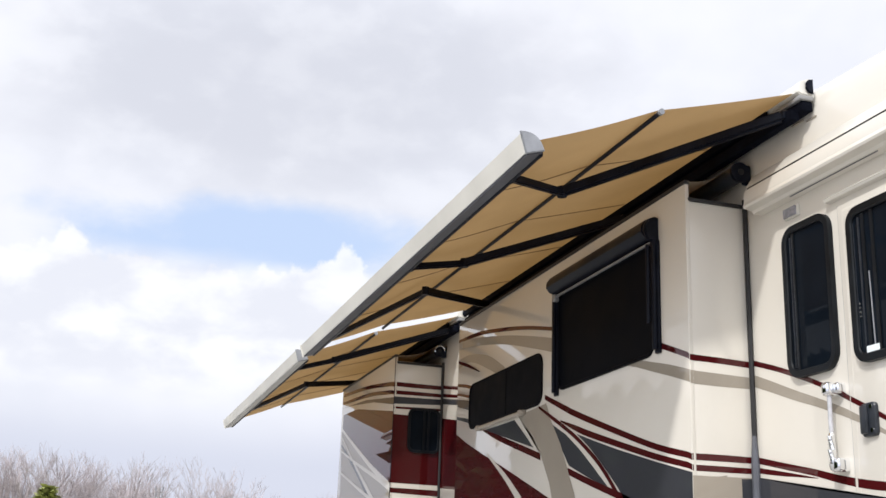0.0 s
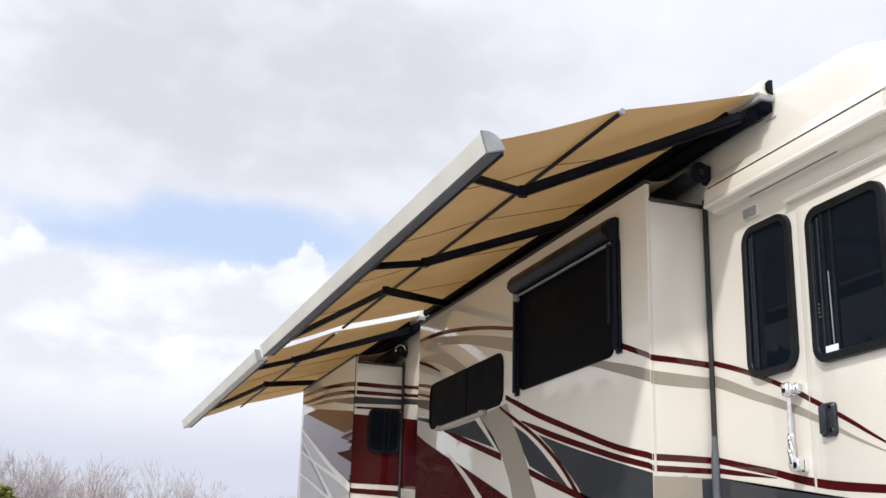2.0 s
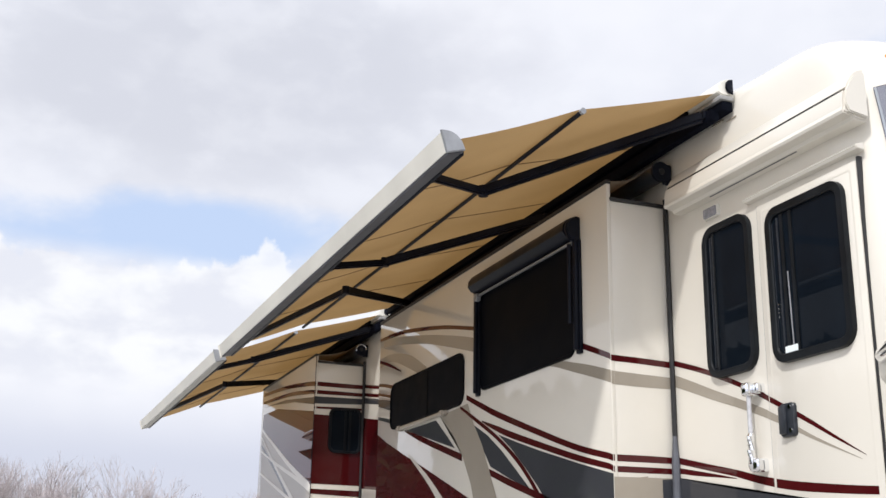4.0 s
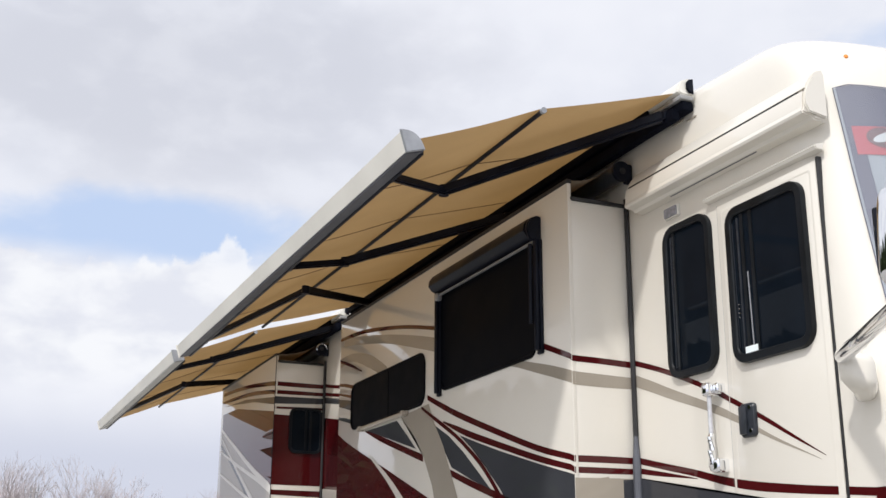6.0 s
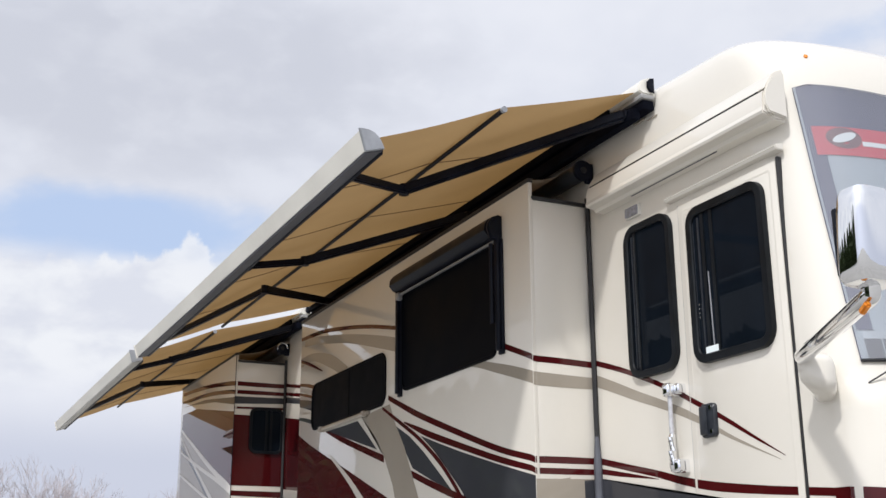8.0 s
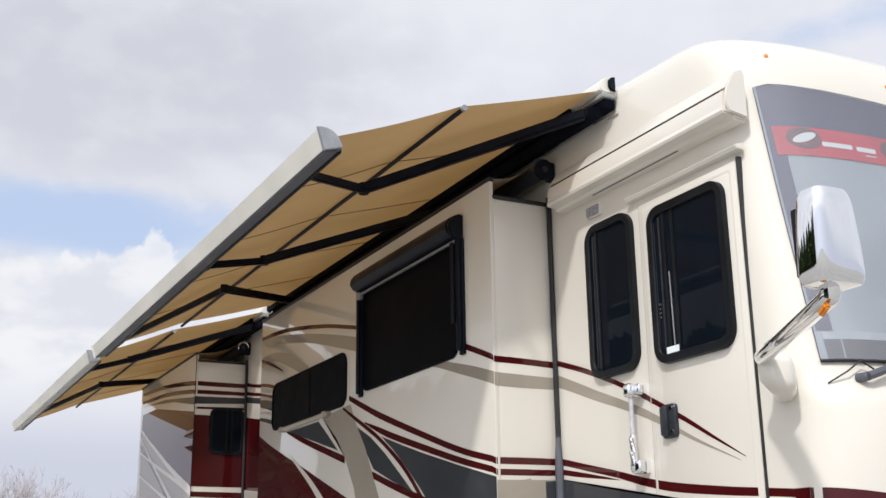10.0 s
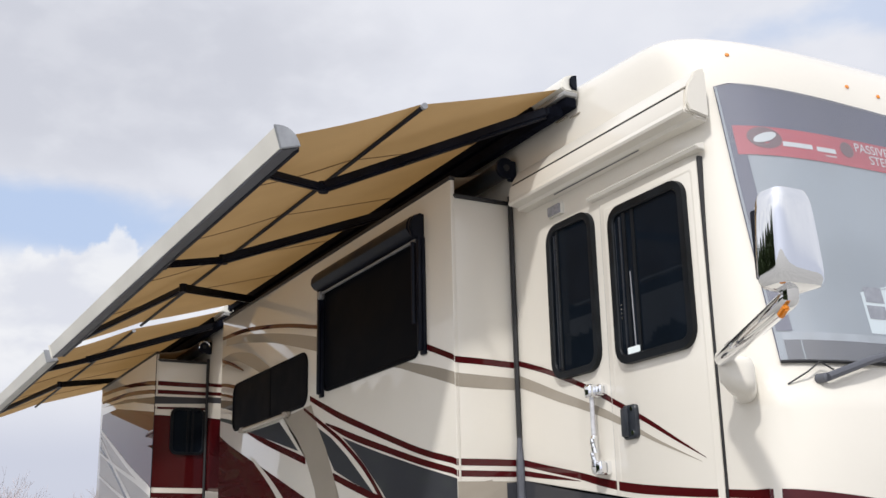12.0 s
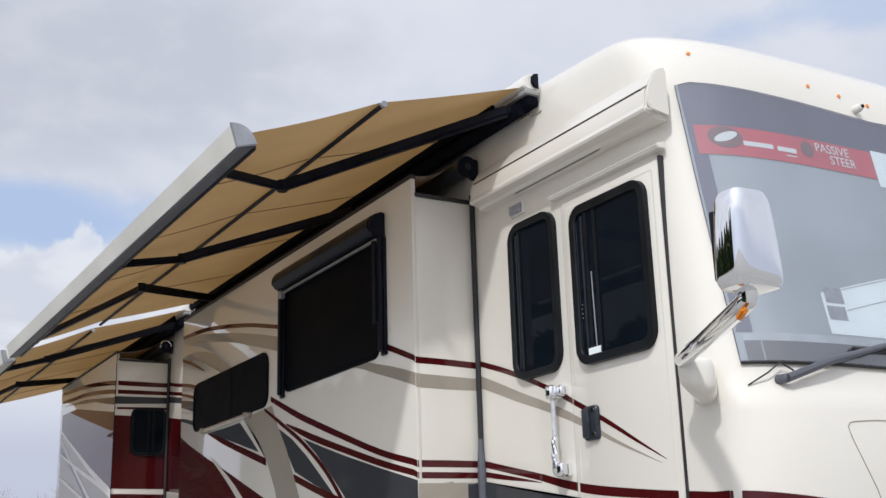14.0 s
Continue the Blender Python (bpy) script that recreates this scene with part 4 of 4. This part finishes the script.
patio_awning(-10.48, -4.82,
             [((-4.94, 3.48, 3.745), (-5.777, 2.495, 3.426), (-5.30, 1.975, 3.276)),
              ((-6.93, 3.48, 3.745), (-7.409, 2.441, 3.410), (-7.24, 1.985, 3.28)),
              ((-9.75, 3.48, 3.745), (-8.261, 2.409, 3.401), (-9.86, 1.975, 3.276))],
             (-5.75, -6.9, -8.05, -9.2), "large extended tan awning with pale rail and black arms")
patio_awning(-16.0, -10.72,
             [((-10.95, 3.48, 3.745), (-11.305, 2.363, 3.388), (-11.40, 1.975, 3.276)),
              ((-14.35, 3.48, 3.745), (-12.95, 2.400, 3.399), (-14.55, 1.975, 3.276))],
             (-11.8, -12.9, -14.0, -15.1), "second extended tan awning further back along the wall")


def make_window_awning():
    aw = thing("window_awning", (-6.65, MAIN_Y - .01, 3.3), "black window awning, rolled up above the slide-out window", "awning")
    y = MAIN_Y - .014
    housing = [(y, 3.385), (y - .03, 3.392), (y - .075, 3.372), (y - .10, 3.335), (y - .105, 3.295), (y - .08, 3.262), (y - .045, 3.25), (y, 3.255)]
    part("housing", rel(aw, extrude_x(housing, -7.42, -5.90, .01)), BLACK, aw, "rounded black roller housing")
    part("end_cap", rel(aw, extrude_x([(a + (.004 if a < y else 0), b) for a, b in housing[:5]] + [(y - .08, 3.235), (y, 3.225)], -5.90, -5.868, .008)), BLACK, aw)
    part("rail", rel(aw, box((-7.38, y - .045, 3.222), (-5.91, y - .028, 3.238), .004)), ALU, aw, "thin grey hem rail")
    part("clip", rel(aw, box((-7.40, y - .06, 3.19), (-7.355, y - .02, 3.245), .008)), ALU, aw, "small bright end clip")
    for x, z0 in ((-5.885, 2.53), (-7.42, 2.50)):
        part("arm", rel(aw, box((x - .022, y - .045, z0 + .02), (x + .018, y - .02, 3.27), .008)), BLACK, aw)
        part("guide", rel(aw, box((x - .03, y - .022, z0), (x + .026, y, 3.24), .006)), BLACK, aw)
    part("arm", rel(aw, tube([(-5.93, y - .05, 3.22), (-5.93, y - .05, 2.72)], .013, 10)), BLACK, aw)


make_window_awning()

# ---------------- painted graphics ----------------


def smooth_line(rows, steps=6):
    """A smooth line through rows of numbers."""
    pts = [np.array(r, float) for r in rows]
    ext = [2 * pts[0] - pts[1]] + pts + [2 * pts[-1] - pts[-2]]
    out = []
    for a, b, c, d in zip(ext, ext[1:], ext[2:], ext[3:]):
        for k in range(steps):
            t = k / steps
            out.append(.5 * (2 * b + (c - a) * t + (2 * a - 5 * b + 4 * c - d) * t * t + (3 * b - a - 3 * c + d) * t ** 3))
    return out + [pts[-1]]


def paint_place(where, a, b, layer):
    lift = .0007 * layer
    if where == "main":
        return (a, MAIN_Y - .014 - lift, b)
    if where == "rear":
        return (a, RS_Y - .014 - lift, b)
    if where == "mend":
        return (-5.545 + (.003 if a < MAIN_Y + .014 else 0) + lift, a, b)
    if where == "rend":
        return (-11.44 + (.003 if a < RS_Y + .014 else 0) + lift, a, b)
    on_door = -4.673 < a < -3.912 and b < 3.13
    return (a, WALL - lift - (.005 if on_door else 0), b)


LIMITS = {"main": (-9.71, -5.543), "rear": (-13.87, -11.432), "mend": (MAIN_Y - .012, WALL - .002), "rend": (RS_Y - .012, WALL - .002), "wall": (-11.44, -3.715)}
OWNER = {"main": main_slide, "rear": rear_slide, "mend": main_slide, "rend": rear_slide, "wall": body}
PAINT = {"RED": "dark red painted stripe", "GREY": "charcoal painted swoosh", "TAUPE": "taupe painted band", "CREAM": "cream pinstripe"}


def paint_label(mat):
    for key, m in (("RED", RED), ("GREY", GREY), ("TAUPE", TAUPE), ("CREAM", CREAM)):
        if m is mat:
            return PAINT[key]
    return ""


def ribbon(where, mat, rows, layer=1):
    """A painted stripe: rows of place along the wall, upper and lower edge."""
    lo, hi = LIMITS[where]
    line = [(min(hi, max(lo, r[0])), r[1], r[2]) for r in smooth_line(rows)]
    bm = bmesh.new()
    prev = None
    for r in line:
        cur = [bm.verts.new(paint_place(where, r[0], z, layer)) for z in (r[1], r[2])]
        if prev and (prev[0].co - cur[0].co).length > 1e-5 and abs(prev[0].co.y - cur[0].co.y) < .006 or prev and where in ("mend", "rend"):
            bm.faces.new((prev[0], prev[1], cur[1], cur[0]))
        prev = cur
    finish_paint(bm, where, mat, "stripe")


def patch(where, mat, outline, layer=1):
    """A painted field with a gently curved outline."""
    lo, hi = LIMITS[where]
    line = [(min(hi, max(lo, a)), b) for a, b in outline]
    bm = bmesh.new()
    vs = []
    for a, b in line:
        p = paint_place(where, a, b, layer)
        if not vs or (vs[-1].co - Vector(p)).length > 1e-4:
            vs.append(bm.verts.new(p))
    f = bm.faces.new(vs)
    bmesh.ops.triangulate(bm, faces=[f])
    if where == "wall" and line[0][0] > -6:
        for v in bm.verts:
            v.co.y = WALL - .0058
    finish_paint(bm, where, mat, "swoosh")


def finish_paint(bm, where, mat, name):
    for f in bm.faces:
        f.normal_update()
        out = Vector((1, 0, 0)) if where in ("mend", "rend") else Vector((0, -1, 0))
        if f.normal.dot(out) < 0:
            f.normal_flip()
    part(name, rel(coach, bm), mat, OWNER[where], paint_label(mat), smooth=False)


ribbon("main", RED, [(-5.89, 2.601, 2.563), (-5.72, 2.538, 2.502), (-5.53, 2.467, 2.432)], 1)
ribbon("main", TAUPE, [(-6.42, 2.563, 2.552), (-6.22, 2.549, 2.506), (-5.96, 2.489, 2.428), (-5.76, 2.438, 2.369), (-5.54, 2.374, 2.301)], 1)
ribbon("main", RED, [(-7.66, 2.548, 2.511), (-7.37, 2.445, 2.401), (-7.08, 2.344, 2.298), (-6.47, 2.152, 2.110), (-5.95, 1.997, 1.958), (-5.52, 1.898, 1.862)], 1)
ribbon("main", RED, [(-7.37, 2.321, 2.309), (-7.12, 2.254, 2.215), (-6.89, 2.188, 2.143), (-6.47, 2.074, 2.032), (-5.95, 1.938, 1.899), (-5.51, 1.838, 1.804)], 1)
patch("main", GREY, [(-7.09, 2.189), (-6.76, 2.096), (-6.47, 2.018), (-5.95, 1.889), (-5.52, 1.794), (-5.52, 1.597), (-6.31, 1.642), (-6.48, 1.789), (-6.68, 1.936), (-6.89, 2.077)], 1)
ribbon("main", TAUPE, [(-9.61, 3.341, 3.267), (-9.23, 3.292, 3.220), (-8.53, 3.173, 3.098), (-7.91, 3.043, 2.946), (-7.42, 2.925, 2.817)], 1)
ribbon("main", RED, [(-9.76, 3.367, 3.340), (-9.38, 3.350, 3.314), (-8.94, 3.306, 3.272), (-8.15, 3.174, 3.142), (-7.43, 3.015, 2.986)], 2)
ribbon("main", TAUPE, [(-9.72, 3.175, 3.091), (-9.37, 3.167, 3.096), (-8.92, 3.077, 2.961), (-8.51, 2.906, 2.804)], 1)
ribbon("main", RED, [(-9.74, 3.175, 3.149), (-9.44, 3.094, 3.063), (-9.12, 2.975, 2.965)], 2)
ribbon("main", RED, [(-9.79, 2.966, 2.940), (-9.50, 2.918, 2.887), (-9.19, 2.848, 2.814)], 2)
ribbon("main", RED, [(-9.78, 2.880, 2.859), (-9.49, 2.824, 2.799), (-9.19, 2.757, 2.728)], 2)
ribbon("main", GREY, [(-9.77, 2.817, 2.755), (-9.48, 2.771, 2.691), (-9.18, 2.713, 2.616)], 2)
ribbon("main", GREY, [(-9.76, 2.660, 2.635), (-9.47, 2.609, 2.574), (-9.17, 2.539, 2.500)], 2)
patch("main", TAUPE, [(-8.19, 2.458), (-7.63, 2.479), (-7.52, 2.322), (-7.36, 2.146), (-7.25, 1.979), (-7.12, 1.781), (-7.08, 1.686), (-7.48, 1.709), (-7.56, 1.889), (-7.72, 2.103), (-7.89, 2.265)], 3)
patch("main", GREY, [(-8.99, 2.442), (-8.62, 2.438), (-8.27, 2.438), (-8.06, 2.305), (-7.87, 2.179), (-8.12, 2.239), (-8.49, 2.328)], 1)
ribbon("main", RED, [(-8.99, 2.449, 2.434), (-8.61, 2.356, 2.311), (-8.12, 2.226, 2.175), (-7.73, 2.122, 2.069)], 2)
ribbon("main", RED, [(-7.77, 2.480, 2.459), (-7.47, 2.352, 2.320), (-7.12, 2.194, 2.160), (-6.81, 2.022, 1.982), (-6.60, 1.873, 1.828), (-6.39, 1.691, 1.637)], 4)
patch("main", GREY, [(-7.54, 2.317), (-7.27, 2.205), (-7.03, 2.072), (-6.81, 1.929), (-6.60, 1.788), (-6.90, 1.875), (-7.22, 1.984), (-7.36, 2.126)], 1)
ribbon("main", RED, [(-7.24, 1.972, 1.926), (-6.90, 1.873, 1.826), (-6.46, 1.754, 1.706), (-6.25, 1.692, 1.646)], 1)
patch("main", RED, [(-9.77, 2.494), (-9.45, 2.394), (-9.01, 2.248), (-8.47, 2.080), (-7.88, 1.889), (-7.31, 1.699), (-9.74, 1.838)], 1)
ribbon("main", CREAM, [(-8.90, 2.244, 2.230), (-8.60, 2.109, 2.065), (-8.37, 1.992, 1.927), (-8.10, 1.831, 1.740)], 3)
ribbon("mend", RED, [(3.18, 2.464, 2.428), (3.38, 2.461, 2.425), (3.64, 2.452, 2.415)], 1)
ribbon("mend", TAUPE, [(3.17, 2.372, 2.295), (3.38, 2.366, 2.291), (3.63, 2.360, 2.294)], 1)
ribbon("mend", RED, [(3.19, 1.900, 1.863), (3.40, 1.903, 1.865), (3.62, 1.902, 1.867)], 1)
ribbon("mend", RED, [(3.19, 1.837, 1.803), (3.39, 1.839, 1.805), (3.62, 1.840, 1.809)], 1)
patch("mend", TAUPE, [(3.19, 1.777), (3.61, 1.786), (3.60, 1.593), (3.18, 1.583)], 1)
patch("mend", GREY, [(3.50, 1.776), (3.61, 1.783), (3.60, 1.593), (3.28, 1.585), (3.37, 1.679)], 2)
ribbon("mend", TAUPE, [(3.225, 1.672, 1.656), (3.25, 1.716, 1.700), (3.31, 1.768, 1.752), (3.41, 1.790, 1.776)], 3)
ribbon("mend", TAUPE, [(3.37, 1.680, 1.660), (3.436, 1.748, 1.730), (3.50, 1.772, 1.758)], 4)
ribbon("wall", RED, [(-5.53, 2.463, 2.430), (-5.24, 2.367, 2.336), (-4.93, 2.245, 2.216), (-4.66, 2.122, 2.091), (-4.41, 1.994, 1.967), (-4.22, 1.886, 1.868), (-4.01, 1.767, 1.764)], 1)
ribbon("wall", TAUPE, [(-5.54, 2.381, 2.310), (-5.36, 2.314, 2.248), (-5.14, 2.228, 2.170), (-4.94, 2.155, 2.105), (-4.73, 2.074, 2.029), (-4.54, 1.986, 1.953), (-4.34, 1.884, 1.866), (-4.04, 1.752, 1.750)], 1)
ribbon("wall", RED, [(-5.56, 1.911, 1.874), (-5.26, 1.845, 1.809), (-5.00, 1.790, 1.753), (-4.77, 1.736, 1.694), (-4.51, 1.690, 1.645), (-4.15, 1.645, 1.605), (-3.87, 1.617, 1.581), (-3.67, 1.598, 1.563)], 1)
ribbon("wall", RED, [(-5.57, 1.852, 1.820), (-5.34, 1.811, 1.784), (-5.13, 1.772, 1.758), (-4.98, 1.742, 1.739)], 1)
patch("wall", GREY, [(-5.58, 1.799), (-5.27, 1.737), (-4.96, 1.682), (-4.60, 1.623), (-4.29, 1.581), (-4.31, 1.475), (-5.60, 1.535)], 1)
ribbon("rend", RED, [(3.04, 3.245, 3.199), (3.34, 3.244, 3.197), (3.62, 3.243, 3.201)], 1)
ribbon("rend", RED, [(3.04, 3.155, 3.114), (3.35, 3.158, 3.117), (3.62, 3.156, 3.121)], 1)
patch("rend", GREY, [(3.04, 3.088), (3.63, 3.097), (3.63, 3.038), (3.05, 3.012)], 1)
ribbon("rend", RED, [(3.05, 2.983, 2.960), (3.35, 2.991, 2.967), (3.63, 2.996, 2.973)], 1)
patch("rend", RED, [(3.04, 2.902), (3.63, 2.896), (3.66, 2.190), (3.05, 2.192)], 1)
patch("rend", RED, [(3.05, 2.141), (3.66, 2.139), (3.66, 2.077), (3.05, 2.091)], 1)
ribbon("rear", RED, [(-13.80, 3.463, 3.427), (-13.10, 3.422, 3.381), (-12.31, 3.353, 3.308), (-11.39, 3.241, 3.193)], 1)
ribbon("rear", RED, [(-13.81, 3.363, 3.335), (-13.08, 3.326, 3.285), (-12.29, 3.263, 3.218), (-11.37, 3.148, 3.106)], 1)
patch("rear", GREY, [(-13.79, 3.292), (-12.66, 3.226), (-11.37, 3.079), (-11.35, 3.002), (-12.27, 3.144), (-13.35, 3.257)], 1)
patch("rear", RED, [(-13.77, 3.199), (-13.05, 3.176), (-11.34, 2.931), (-11.35, 2.153), (-12.24, 2.434), (-13.09, 2.753), (-13.78, 3.031)], 1)
patch("rear", TAUPE, [(-13.81, 3.021), (-13.08, 2.733), (-12.24, 2.416), (-11.37, 2.132), (-11.38, 1.928), (-13.70, 2.061)], 1)
ribbon("rear", CREAM, [(-13.81, 3.035, 3.007), (-13.08, 2.763, 2.717), (-12.24, 2.452, 2.391), (-11.39, 2.178, 2.111)], 3)
ribbon("rear", CREAM, [(-13.79, 2.940, 2.919), (-13.19, 2.622, 2.583), (-12.59, 2.328, 2.272), (-12.04, 2.059, 1.988)], 4)
ribbon("rear", CREAM, [(-13.80, 2.773, 2.752), (-12.89, 2.531, 2.492), (-11.98, 2.304, 2.257), (-11.39, 2.133, 2.088)], 5)
ribbon("rear", CREAM, [(-13.76, 2.505, 2.478), (-12.83, 2.257, 2.219), (-11.92, 2.022, 1.976)], 6)
ribbon("rear", GREY, [(-13.79, 2.842, 2.815), (-13.02, 2.511, 2.447), (-12.44, 2.234, 2.137), (-12.10, 2.028, 1.911)], 2)
ribbon("wall", RED, [(-11.46, 3.256, 3.219), (-10.81, 3.141, 3.106)], 1)
ribbon("wall", RED, [(-11.45, 3.164, 3.128), (-10.80, 3.055, 3.020)], 1)
patch("wall", GREY, [(-11.45, 3.110), (-10.79, 3.003), (-10.79, 2.946), (-11.44, 3.049)], 1)
patch("wall", RED, [(-11.46, 2.898), (-10.77, 2.787), (-10.71, 2.091), (-11.42, 2.165)], 1)
part("stripe", rel(coach, nose_sheet(3.6003, 3.6099, 1.545, 1.60, .002, 14, 1, top=lambda y: 1.604)), RED, body, PAINT["RED"])
part("stripe", rel(coach, nose_sheet(3.6101, 4.05, 1.545, 1.60, .002, 16, 1, top=lambda y: 1.604 - .13 * (y - 3.6))), RED, body, PAINT["RED"])
